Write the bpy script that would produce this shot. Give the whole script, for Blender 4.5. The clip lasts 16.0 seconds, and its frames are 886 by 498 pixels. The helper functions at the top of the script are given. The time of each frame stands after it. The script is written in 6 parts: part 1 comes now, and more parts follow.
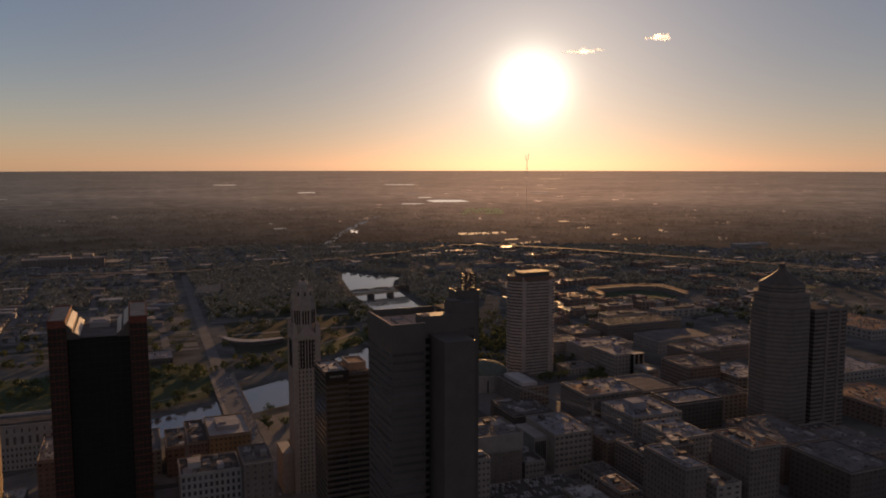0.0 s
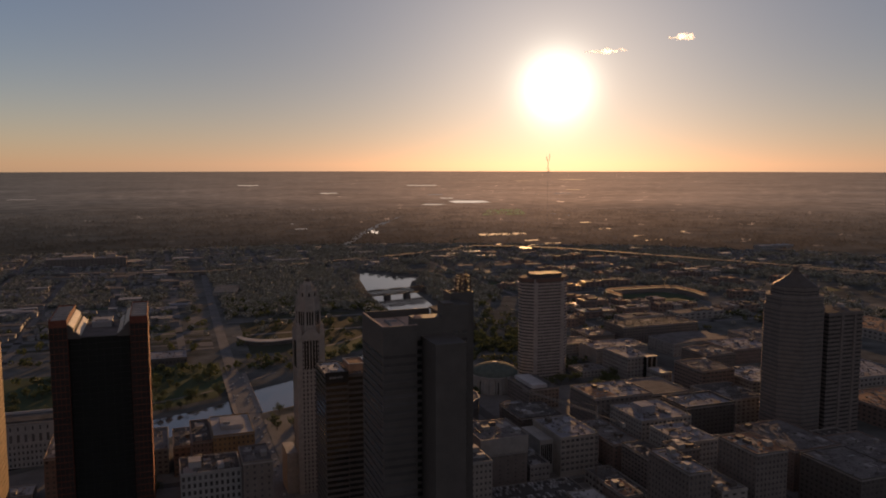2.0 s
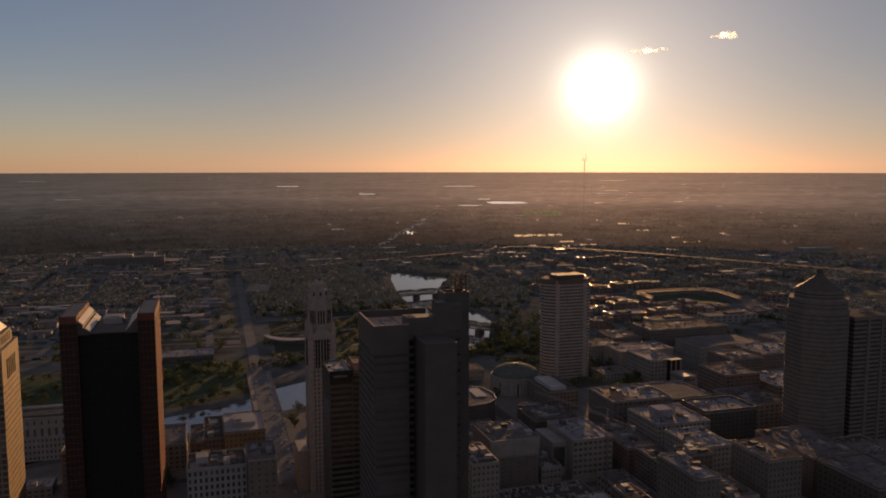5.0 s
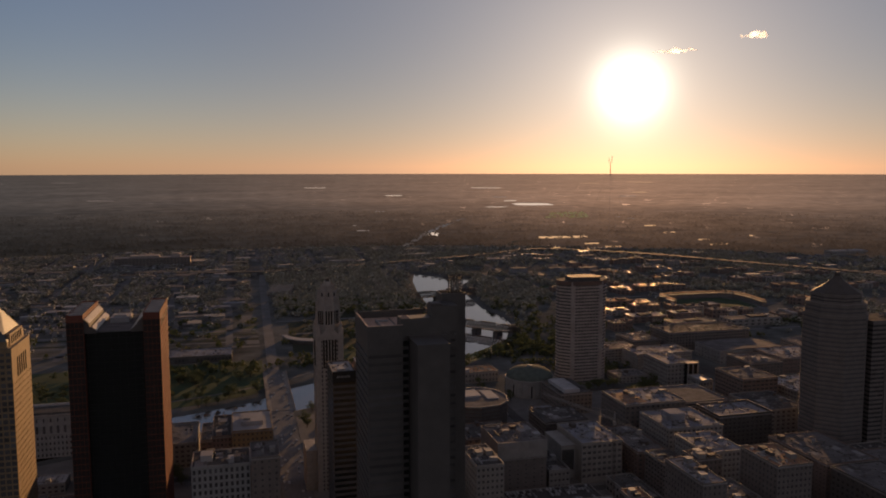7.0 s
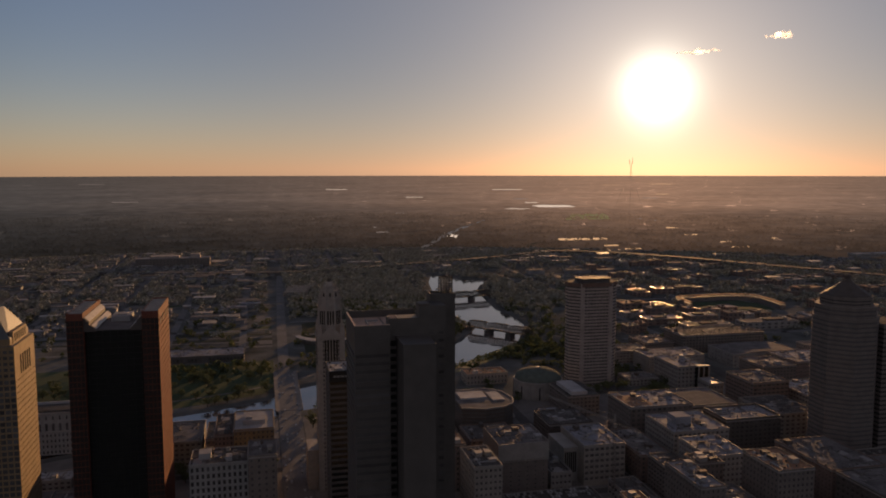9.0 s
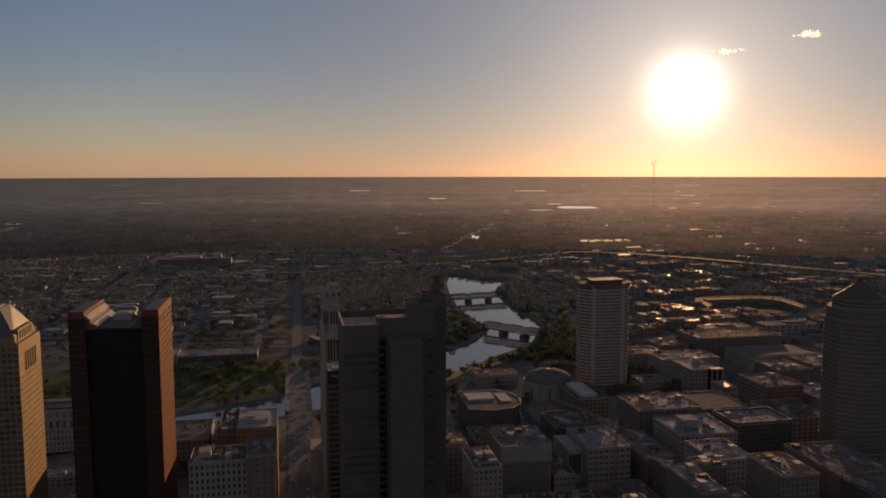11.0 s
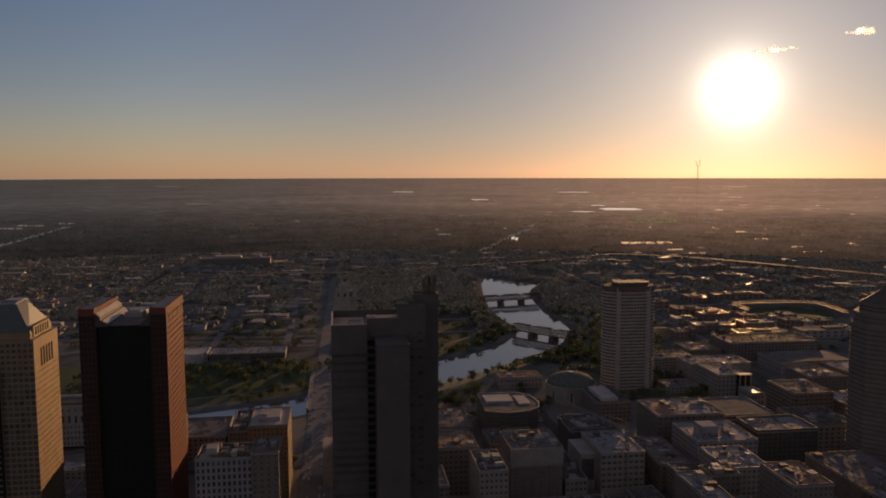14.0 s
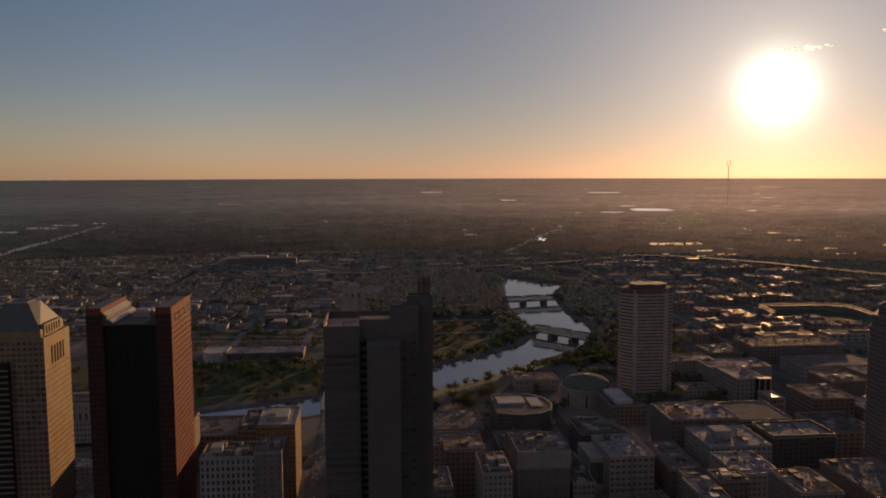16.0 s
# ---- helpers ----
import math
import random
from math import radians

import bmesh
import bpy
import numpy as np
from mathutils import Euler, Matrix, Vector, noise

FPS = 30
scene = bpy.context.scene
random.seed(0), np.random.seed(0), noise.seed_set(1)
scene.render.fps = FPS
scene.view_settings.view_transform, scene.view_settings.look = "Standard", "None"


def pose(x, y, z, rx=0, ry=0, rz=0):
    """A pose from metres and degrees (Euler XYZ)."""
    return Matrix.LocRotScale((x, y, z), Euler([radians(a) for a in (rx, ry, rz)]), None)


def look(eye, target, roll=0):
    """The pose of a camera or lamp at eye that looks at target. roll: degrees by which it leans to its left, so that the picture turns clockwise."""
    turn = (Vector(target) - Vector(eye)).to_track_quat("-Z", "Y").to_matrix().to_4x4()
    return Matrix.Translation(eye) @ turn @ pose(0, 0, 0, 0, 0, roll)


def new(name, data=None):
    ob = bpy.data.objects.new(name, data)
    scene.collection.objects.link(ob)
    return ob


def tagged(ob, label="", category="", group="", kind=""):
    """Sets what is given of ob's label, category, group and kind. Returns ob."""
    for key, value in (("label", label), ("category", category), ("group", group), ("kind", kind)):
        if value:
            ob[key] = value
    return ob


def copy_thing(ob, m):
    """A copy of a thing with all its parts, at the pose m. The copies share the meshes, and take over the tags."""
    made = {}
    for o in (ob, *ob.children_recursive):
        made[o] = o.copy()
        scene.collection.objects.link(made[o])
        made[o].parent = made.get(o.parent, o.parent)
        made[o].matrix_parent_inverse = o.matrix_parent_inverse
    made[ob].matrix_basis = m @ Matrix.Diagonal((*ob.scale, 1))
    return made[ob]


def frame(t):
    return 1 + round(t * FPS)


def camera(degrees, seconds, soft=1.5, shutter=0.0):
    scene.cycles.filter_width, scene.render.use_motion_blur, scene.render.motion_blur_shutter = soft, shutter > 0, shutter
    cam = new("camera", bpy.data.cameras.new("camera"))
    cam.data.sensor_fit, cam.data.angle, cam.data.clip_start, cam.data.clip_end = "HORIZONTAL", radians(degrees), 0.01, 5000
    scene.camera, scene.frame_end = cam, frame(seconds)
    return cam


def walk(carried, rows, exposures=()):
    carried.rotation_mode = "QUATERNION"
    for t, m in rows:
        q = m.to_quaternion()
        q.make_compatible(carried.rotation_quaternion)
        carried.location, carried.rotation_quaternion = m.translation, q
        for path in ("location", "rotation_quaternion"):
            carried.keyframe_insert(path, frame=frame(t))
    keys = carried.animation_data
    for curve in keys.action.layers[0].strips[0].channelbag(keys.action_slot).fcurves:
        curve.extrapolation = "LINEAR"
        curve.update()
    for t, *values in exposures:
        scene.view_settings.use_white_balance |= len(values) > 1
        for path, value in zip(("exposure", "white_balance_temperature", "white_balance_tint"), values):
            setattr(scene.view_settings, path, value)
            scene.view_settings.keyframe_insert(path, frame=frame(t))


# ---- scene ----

# ---- camera and its path (x along the cross streets, y along the avenue, metres) ----
cam = camera(58.5, 16.0, soft=1.9)
PATH = [
    (0, pose(0, 0, 266.6, 83.85, -0.02, -21.51)),
    (0.5, pose(4, -1, 266.8, 83.86, -0.02, -21.12)),
    (1, pose(8, -2, 266.8, 83.87, -0.01, -20.75)),
    (1.5, pose(12, -2.9, 266.7, 83.88, -0.01, -20.21)),
    (2, pose(15.9, -3.7, 267, 83.89, -0.01, -19.73)),
    (2.5, pose(19.7, -4.6, 267.2, 83.9, -0.01, -19.26)),
    (3, pose(23.6, -5.8, 267.3, 83.91, 0, -18.79)),
    (3.5, pose(27.4, -7.4, 267.2, 83.91, 0, -18.3)),
    (4, pose(31.3, -8.9, 266.5, 83.92, 0, -17.76)),
    (6.5, pose(52.2, -14.2, 266.2, 84.05, 0.05, -15.12)),
    (7, pose(56.4, -15.4, 265.9, 84.08, 0.05, -14.6)),
    (7.5, pose(60.5, -16.5, 265.8, 84.11, 0.05, -14.27)),
    (8, pose(64.9, -17.7, 265.6, 84.15, 0.05, -13.85)),
    (8.5, pose(69.5, -18.8, 265.3, 84.18, 0.05, -13.36)),
    (9, pose(74.1, -19.8, 264.9, 84.22, 0.05, -12.86)),
    (11.5, pose(97.4, -23.2, 263.9, 84.34, 0.09, -10.42)),
    (12, pose(102.1, -23.7, 263.8, 84.36, 0.09, -9.84)),
    (12.5, pose(106.9, -24.3, 263.4, 84.38, 0.09, -9.27)),
    (13, pose(111.7, -24.8, 263, 84.39, 0.09, -8.71)),
    (13.5, pose(116.6, -24.9, 263, 84.41, 0.09, -8.14)),
    (14, pose(121.7, -25.1, 263.3, 84.42, 0.09, -7.54)),
    (14.5, pose(126.7, -25.3, 263.2, 84.43, 0.11, -6.93)),
    (15, pose(131.7, -25.4, 263.1, 84.44, 0.12, -6.35)),
    (15.5, pose(136.6, -25.5, 263.2, 84.45, 0.13, -5.78)),
    (16, pose(141.5, -25.5, 263.6, 84.45, 0.15, -5.23)),
]
walk(cam, PATH, exposures=[(0, 0.36), (16, 0.27)])

# ---- sky, sun ----
SUN_AZ, SUN_EL = 27.8, 5.4
sun_dir = Vector((math.sin(radians(SUN_AZ)) * math.cos(radians(SUN_EL)),
                  math.cos(radians(SUN_AZ)) * math.cos(radians(SUN_EL)), math.sin(radians(SUN_EL))))
world = bpy.data.worlds.new("evening_sky")
scene.world = world
world.use_nodes = True


def build_sky():
    nt = world.node_tree
    nt.nodes.clear()
    N, L = nt.nodes.new, nt.links.new
    out = N("ShaderNodeOutputWorld")
    sky = N("ShaderNodeTexSky")
    sky.sky_type, sky.sun_disc = "NISHITA", False
    sky.sun_elevation, sky.sun_rotation = radians(SUN_EL), radians(SUN_AZ)
    sky.altitude, sky.air_density, sky.dust_density, sky.ozone_density = 300, 1.0, 0.25, 2.4
    bg = N("ShaderNodeBackground")
    bg.inputs["Strength"].default_value = 0.072
    warm = N("ShaderNodeMix")
    warm.data_type, warm.blend_type = "RGBA", "MULTIPLY"
    warm.inputs["Factor"].default_value = 1.0
    warm.inputs["B"].default_value = (1.12, 0.925, 1.07, 1)
    L(sky.outputs[0], warm.inputs["A"])
    # away from the sun the hazy sky turns grey
    grey = N("ShaderNodeRGBToBW")
    L(warm.outputs["Result"], grey.inputs[0])
    pale = N("ShaderNodeMix")
    pale.data_type, pale.blend_type = "RGBA", "MULTIPLY"
    pale.inputs["Factor"].default_value = 1.0
    pale.inputs["B"].default_value = (7.2, 6.1, 6.15, 1)
    L(grey.outputs[0], pale.inputs["A"])
    turn = N("ShaderNodeMix")
    turn.data_type = "RGBA"
    L(warm.outputs["Result"], turn.inputs["A"])
    L(pale.outputs["Result"], turn.inputs["B"])
    L(turn.outputs["Result"], bg.inputs["Color"])
    # the solar disc and the bright aureole round it
    geo = N("ShaderNodeTexCoord")
    dot = N("ShaderNodeVectorMath")
    dot.operation = "DOT_PRODUCT"
    dot.inputs[1].default_value = sun_dir
    nrm = N("ShaderNodeVectorMath")
    nrm.operation = "NORMALIZE"
    L(geo.outputs["Generated"], nrm.inputs[0])
    L(nrm.outputs[0], dot.inputs[0])
    ang = N("ShaderNodeMath")
    ang.operation = "ARCCOSINE"
    ang.use_clamp = False
    L(dot.outputs["Value"], ang.inputs[0])
    fade = N("ShaderNodeMapRange")
    fade.interpolation_type = "SMOOTHSTEP"
    for key, val in (("From Min", -0.4), ("From Max", 0.66), ("To Min", 0.9), ("To Max", 0.0)):
        fade.inputs[key].default_value = val
    L(dot.outputs["Value"], fade.inputs["Value"])
    # the earth's shadow keeps the lowest sky opposite the sun dim
    sep = N("ShaderNodeSeparateXYZ")
    L(nrm.outputs[0], sep.inputs[0])
    rise = N("ShaderNodeMapRange")
    rise.interpolation_type = "SMOOTHSTEP"
    for key, val in (("From Min", 0.0), ("From Max", 0.95), ("To Min", 0.08), ("To Max", 1.0)):
        rise.inputs[key].default_value = val
    L(sep.outputs["Z"], rise.inputs["Value"])
    lift = N("ShaderNodeMath")
    lift.operation = "MULTIPLY"
    L(fade.outputs["Result"], lift.inputs[0])
    L(rise.outputs["Result"], lift.inputs[1])
    L(lift.outputs[0], turn.inputs["Factor"])
    dim = N("ShaderNodeMapRange")
    dim.interpolation_type = "SMOOTHSTEP"
    for key, val in (("From Min", 0.74), ("From Max", 0.999), ("To Min", 0.054), ("To Max", 0.028)):
        dim.inputs[key].default_value = val
    L(dot.outputs["Value"], dim.inputs["Value"])
    back = N("ShaderNodeMapRange")
    back.interpolation_type = "SMOOTHSTEP"
    for key, val in (("From Min", -0.55), ("From Max", 0.3), ("To Min", 0.9), ("To Max", 1.0)):
        back.inputs[key].default_value = val
    L(dot.outputs["Value"], back.inputs["Value"])
    both = N("ShaderNodeMath")
    both.operation = "MULTIPLY"
    L(dim.outputs["Result"], both.inputs[0])
    L(back.outputs["Result"], both.inputs[1])
    L(both.outputs[0], bg.inputs["Strength"])
    last = bg.outputs[0]
    for width, power, strength, col in ((0.030, 1.6, 1.9, (1.0, 0.92, 0.74)), (0.12, 1.3, 0.36, (1.0, 0.80, 0.57)), (0.53, 1.7, 0.165, (0.92, 0.84, 0.79))):
        div = N("ShaderNodeMath")
        div.operation = "DIVIDE"
        div.inputs[1].default_value = width
        L(ang.outputs[0], div.inputs[0])
        pw = N("ShaderNodeMath")
        pw.operation = "POWER"
        pw.inputs[1].default_value = power
        L(div.outputs[0], pw.inputs[0])
        neg = N("ShaderNodeMath")
        neg.operation = "MULTIPLY"
        neg.inputs[1].default_value = -1.0
        L(pw.outputs[0], neg.inputs[0])
        ex = N("ShaderNodeMath")
        ex.operation = "EXPONENT"
        L(neg.outputs[0], ex.inputs[0])
        mul = N("ShaderNodeMath")
        mul.operation = "MULTIPLY"
        mul.inputs[1].default_value = strength
        L(ex.outputs[0], mul.inputs[0])
        glow = N("ShaderNodeBackground")
        glow.inputs["Color"].default_value = (*col, 1)
        L(mul.outputs[0], glow.inputs["Strength"])
        add = N("ShaderNodeAddShader")
        L(last, add.inputs[0])
        L(glow.outputs[0], add.inputs[1])
        last = add.outputs[0]
    # pale air low over the horizon
    q = N("ShaderNodeMath")
    q.operation = "MULTIPLY"
    L(sep.outputs["Z"], q.inputs[0])
    L(sep.outputs["Z"], q.inputs[1])
    q2 = N("ShaderNodeMath")
    q2.operation = "MULTIPLY"
    q2.inputs[1].default_value = -1 / 0.09 ** 2
    L(q.outputs[0], q2.inputs[0])
    q3 = N("ShaderNodeMath")
    q3.operation = "EXPONENT"
    L(q2.outputs[0], q3.inputs[0])
    air = N("ShaderNodeBackground")
    air.inputs["Color"].default_value = (0.045, 0.034, 0.04, 1)
    L(q3.outputs[0], air.inputs["Strength"])
    add = N("ShaderNodeAddShader")
    L(last, add.inputs[0])
    L(air.outputs[0], add.inputs[1])
    last = add.outputs[0]
    L(last, out.inputs["Surface"])


build_sky()
sun_data = bpy.data.lights.new("sun", "SUN")
sun_data.energy, sun_data.angle, sun_data.color = 3.7, radians(0.6), (1.0, 0.53, 0.22)
sun = new("sun", sun_data)
sun.matrix_world = look((0, 0, 500), Vector((0, 0, 500)) - sun_dir)

# ---- materials ----


def material(name, col, rough=0.7, metal=0.0, spec=0.5, var=0.25, scale=0.15, fine=2.5, bump=0.3, per=0.0, tint=None, attr=None, sheen=0.0):
    """A surface with two scales of variation in world metres, fine relief, and a random tone per piece."""
    m = bpy.data.materials.new(name)
    m.use_nodes = True
    nt = m.node_tree
    N, L = nt.nodes.new, nt.links.new
    bsdf = nt.nodes["Principled BSDF"]
    if attr:
        where = N("ShaderNodeAttribute")
        where.attribute_name = attr
        vec = where.outputs["Vector"]
    else:
        where = N("ShaderNodeNewGeometry")
        vec = where.outputs["Position"]
    big = N("ShaderNodeTexNoise")
    big.inputs["Scale"].default_value, big.inputs["Detail"].default_value = scale, 4
    L(vec, big.inputs["Vector"])
    small = N("ShaderNodeTexNoise")
    small.inputs["Scale"].default_value, small.inputs["Detail"].default_value = fine, 3
    L(vec, small.inputs["Vector"])
    mixv = N("ShaderNodeMath")
    mixv.operation = "MULTIPLY_ADD"
    mixv.inputs[1].default_value, mixv.inputs[2].default_value = 0.5, 0.0
    L(small.outputs["Fac"], mixv.inputs[0])
    addv = N("ShaderNodeMath")
    addv.operation = "MULTIPLY_ADD"
    addv.inputs[1].default_value = 0.5
    L(big.outputs["Fac"], addv.inputs[0])
    L(mixv.outputs[0], addv.inputs[2])
    fac = addv.outputs[0]
    if per:
        info = N("ShaderNodeObjectInfo")
        pr = N("ShaderNodeMath")
        pr.operation = "MULTIPLY_ADD"
        pr.inputs[1].default_value = per
        L(info.outputs["Random"], pr.inputs[0])
        L(fac, pr.inputs[2])
        fac = pr.outputs[0]
    ramp = N("ShaderNodeValToRGB")
    lo = [max(0.0, c * (1 - var)) for c in col]
    hi = [min(1.0, c * (1 + var)) for c in (tint or col)]
    ramp.color_ramp.elements[0].position, ramp.color_ramp.elements[0].color = 0.32, (*lo, 1)
    ramp.color_ramp.elements[1].position, ramp.color_ramp.elements[1].color = 0.68 + per, (*hi, 1)
    L(fac, ramp.inputs[0])
    L(ramp.outputs[0], bsdf.inputs["Base Color"])
    bsdf.inputs["Roughness"].default_value = rough
    bsdf.inputs["Metallic"].default_value = metal
    bsdf.inputs["Specular IOR Level"].default_value = spec
    if sheen:
        bsdf.inputs["Sheen Weight"].default_value, bsdf.inputs["Sheen Roughness"].default_value = sheen, 0.6
        bsdf.inputs["Sheen Tint"].default_value = (0.95, 0.95, 0.95, 1)
    if bump:
        bp = N("ShaderNodeBump")
        bp.inputs["Strength"].default_value, bp.inputs["Distance"].default_value = bump, 0.15
        L(small.outputs["Fac"], bp.inputs["Height"])
        L(bp.outputs[0], bsdf.inputs["Normal"])
    return m


M = {
    "granite": material("dark_granite", (0.064, 0.058, 0.054), 0.6),
    "concrete": material("pale_concrete", (0.205, 0.195, 0.188), 0.8),
    "redgranite": material("red_granite", (0.138, 0.054, 0.039), 0.7, spec=0.06, bump=0.08),
    "tan": material("tan_limestone", (0.20, 0.146, 0.088), 0.6, spec=0.15, bump=0.1),
    "cream": material("cream_terracotta", (0.235, 0.21, 0.19), 0.65, scale=0.3),
    "white": material("white_stone", (0.205, 0.20, 0.197), 0.7),
    "beige": material("beige_precast", (0.21, 0.192, 0.175), 0.75),
    "brown": material("brown_brick", (0.125, 0.108, 0.10), 0.8),
    "brick": material("red_brick", (0.15, 0.112, 0.097), 0.8),
    "shaft": material("dark_red_polished_granite", (0.10, 0.06, 0.048), 0.45),
    "darkstone": material("dark_bronze_cladding", (0.065, 0.055, 0.05), 0.8),
    "glass": material("dark_window_glass", (0.07, 0.068, 0.068), 0.15, spec=0.5, var=0.6, bump=0.02, per=0.5),
    "atrium": material("black_curtain_glass", (0.014, 0.015, 0.014), 0.25, spec=0.25, bump=0.02),
    "bronze": material("bronze_mirror_glass", (0.014, 0.014, 0.013), 0.12, spec=0.5, var=0.4, bump=0.03, per=0.4),
    "skylight": material("pale_skylight_glazing", (0.27, 0.24, 0.215), 0.4),
    "gravel": material("gravel_roof", (0.13, 0.123, 0.125), 0.95, spec=0.02, scale=0.08, var=0.55),
    "membrane": material("white_roof_membrane", (0.30, 0.298, 0.31), 0.85, spec=0.08, scale=0.06, var=0.35),
    "tar": material("tar_roof", (0.085, 0.082, 0.082), 0.9, spec=0.02, scale=0.08, var=0.6),
    "rustroof": material("red_brown_roof", (0.25, 0.155, 0.105), 0.9, spec=0.05, scale=0.08, var=0.4),
    "bluegrey": material("blue_grey_roof_membrane", (0.20, 0.206, 0.235), 0.9, spec=0.03, scale=0.06, var=0.4),
    "metalroof": material("standing_metal_roof", (0.24, 0.23, 0.23), 0.55, metal=0.25, scale=0.05),
    "copper": material("weathered_copper_roof", (0.04, 0.056, 0.064), 0.5, scale=0.2),
    "steel": material("dark_steel", (0.09, 0.08, 0.075), 0.6, metal=0.2),
    "bridgesteel": material("black_bridge_steel", (0.035, 0.032, 0.03), 0.7),
    "cranewhite": material("pale_painted_steel", (0.20, 0.192, 0.185), 0.9, spec=0.05),
    "coping": material("metal_coping", (0.24, 0.232, 0.23), 0.7, metal=0.0, spec=0.15),
    "flashing": material("bright_metal_flashing", (0.30, 0.275, 0.26), 0.42, metal=0.3, spec=0.3),
    "redglass": material("dark_red_tinted_glass", (0.024, 0.018, 0.016), 0.3, spec=0.3, bump=0.02),
    "tanroof": material("pale_tan_roof_ballast", (0.40, 0.30, 0.25), 0.9, spec=0.05, scale=0.2, var=0.35),
    "vent": material("galvanised_metal", (0.26, 0.26, 0.27), 0.7, metal=0.1, spec=0.15),
    "asphalt": material("asphalt", (0.075, 0.073, 0.073), 0.9, spec=0.05, scale=0.04, fine=0.8, var=0.35),
    "street": material("worn_street_asphalt", (0.135, 0.136, 0.142), 0.9, spec=0.03, scale=0.04, fine=0.5, var=0.3),
    "mast": material("grey_galvanised_lattice", (0.24, 0.22, 0.21), 0.7),
    "agedconcrete": material("brownish_weathered_concrete", (0.255, 0.222, 0.205), 0.8),
    "pavement": material("concrete_pavement", (0.135, 0.131, 0.131), 0.85, spec=0.05, scale=0.06, fine=0.7),
    "bridge": material("bridge_concrete", (0.21, 0.195, 0.185), 0.85, spec=0.1, scale=0.08),
    "paint": material("road_paint", (0.6, 0.6, 0.56), 0.6),
    "lawn": material("mown_grass", (0.032, 0.052, 0.024), 0.9, spec=0.02, sheen=0.05, scale=0.03, fine=0.6, var=0.35),
    "meadow": material("unmown_bank_grass", (0.08, 0.10, 0.035), 0.9, spec=0.03, sheen=0.2, scale=0.05, fine=0.5, var=0.4),
    "bark": material("bark", (0.07, 0.05, 0.035), 0.9),
    "leaf": material("broad_leaves", (0.055, 0.07, 0.03), 0.8, spec=0.05, sheen=0.15, scale=0.06, var=0.45, per=0.3, tint=(0.085, 0.095, 0.04)),
    "woods": material("far_tree_leaves", (0.113, 0.117, 0.088), 0.9, spec=0.02, sheen=0.9, scale=0.012, fine=0.09, var=0.5, bump=0),
    "houses": material("house_walls", (0.155, 0.158, 0.168), 0.8, sheen=0.1, scale=0.02, fine=0.06, var=0.7, bump=0),
    "shingle": material("house_roof_shingles", (0.092, 0.090, 0.092), 0.75, sheen=0.1, scale=0.02, fine=0.05, var=0.8, bump=0),
    "carpaint": material("car_paint", (0.14, 0.14, 0.145), 0.35, metal=0.1, per=1.0, var=0.8),
    "motorway": material("pale_motorway_surface", (0.10, 0.096, 0.094), 0.9, spec=0.03, scale=0.04, fine=0.5, var=0.3),
    "earth": material("dry_grass_and_bare_earth", (0.048, 0.052, 0.04), 0.95, spec=0.02, scale=0.02, fine=0.4, var=0.4),
    "dome": material("dull_green_grey_dome_roofing", (0.085, 0.10, 0.092), 0.95, spec=0.03, scale=0.2, var=0.3),
    "curtainframe": material("black_curtain_wall_frame", (0.013, 0.013, 0.013), 0.5, spec=0.25, bump=0.02),
    "tyre": material("tyre_rubber", (0.02, 0.02, 0.02), 0.8),
}


def piece_material(name, lo, hi, rough):
    """Small loose pieces in one mesh, each with a tone of its own."""
    m = material(name, lo, rough, spec=0.1, var=0.3)
    nt = m.node_tree
    N, L = nt.nodes.new, nt.links.new
    g, mx = N("ShaderNodeNewGeometry"), N("ShaderNodeMix")
    mx.data_type = "RGBA"
    mx.inputs["B"].default_value = (*hi, 1)
    b = nt.nodes["Principled BSDF"]
    L(b.inputs["Base Color"].links[0].from_socket, mx.inputs["A"])
    pw = N("ShaderNodeMath")
    pw.operation = "POWER"
    pw.inputs[1].default_value = 2.2
    L(g.outputs["Random Per Island"], pw.inputs[0])
    L(pw.outputs[0], mx.inputs["Factor"])
    L(mx.outputs["Result"], b.inputs["Base Color"])
    return m


M["clutter"] = piece_material("patched_roofing_and_small_plant", (0.10, 0.095, 0.095), (0.25, 0.243, 0.246), 0.85)


def leafy(m, share, col):
    """Lets light through thin leaves."""
    nt = m.node_tree
    N, L = nt.nodes.new, nt.links.new
    tr, mx = N("ShaderNodeBsdfTranslucent"), N("ShaderNodeMixShader")
    tr.inputs["Color"].default_value = (*col, 1)
    mx.inputs[0].default_value = share
    L(nt.nodes["Principled BSDF"].outputs[0], mx.inputs[1])
    L(tr.outputs[0], mx.inputs[2])
    L(mx.outputs[0], nt.nodes["Material Output"].inputs["Surface"])


leafy(M["leaf"], 0.25, (0.07, 0.085, 0.035))
leafy(M["woods"], 0.12, (0.105, 0.115, 0.09))


def ground_material():
    m = material("city_ground", (0.048, 0.054, 0.050), 0.95, spec=0.0, sheen=0.03, var=0.45, scale=0.0045, fine=0.03, bump=0, attr="plan", tint=(0.10, 0.103, 0.104))
    return m


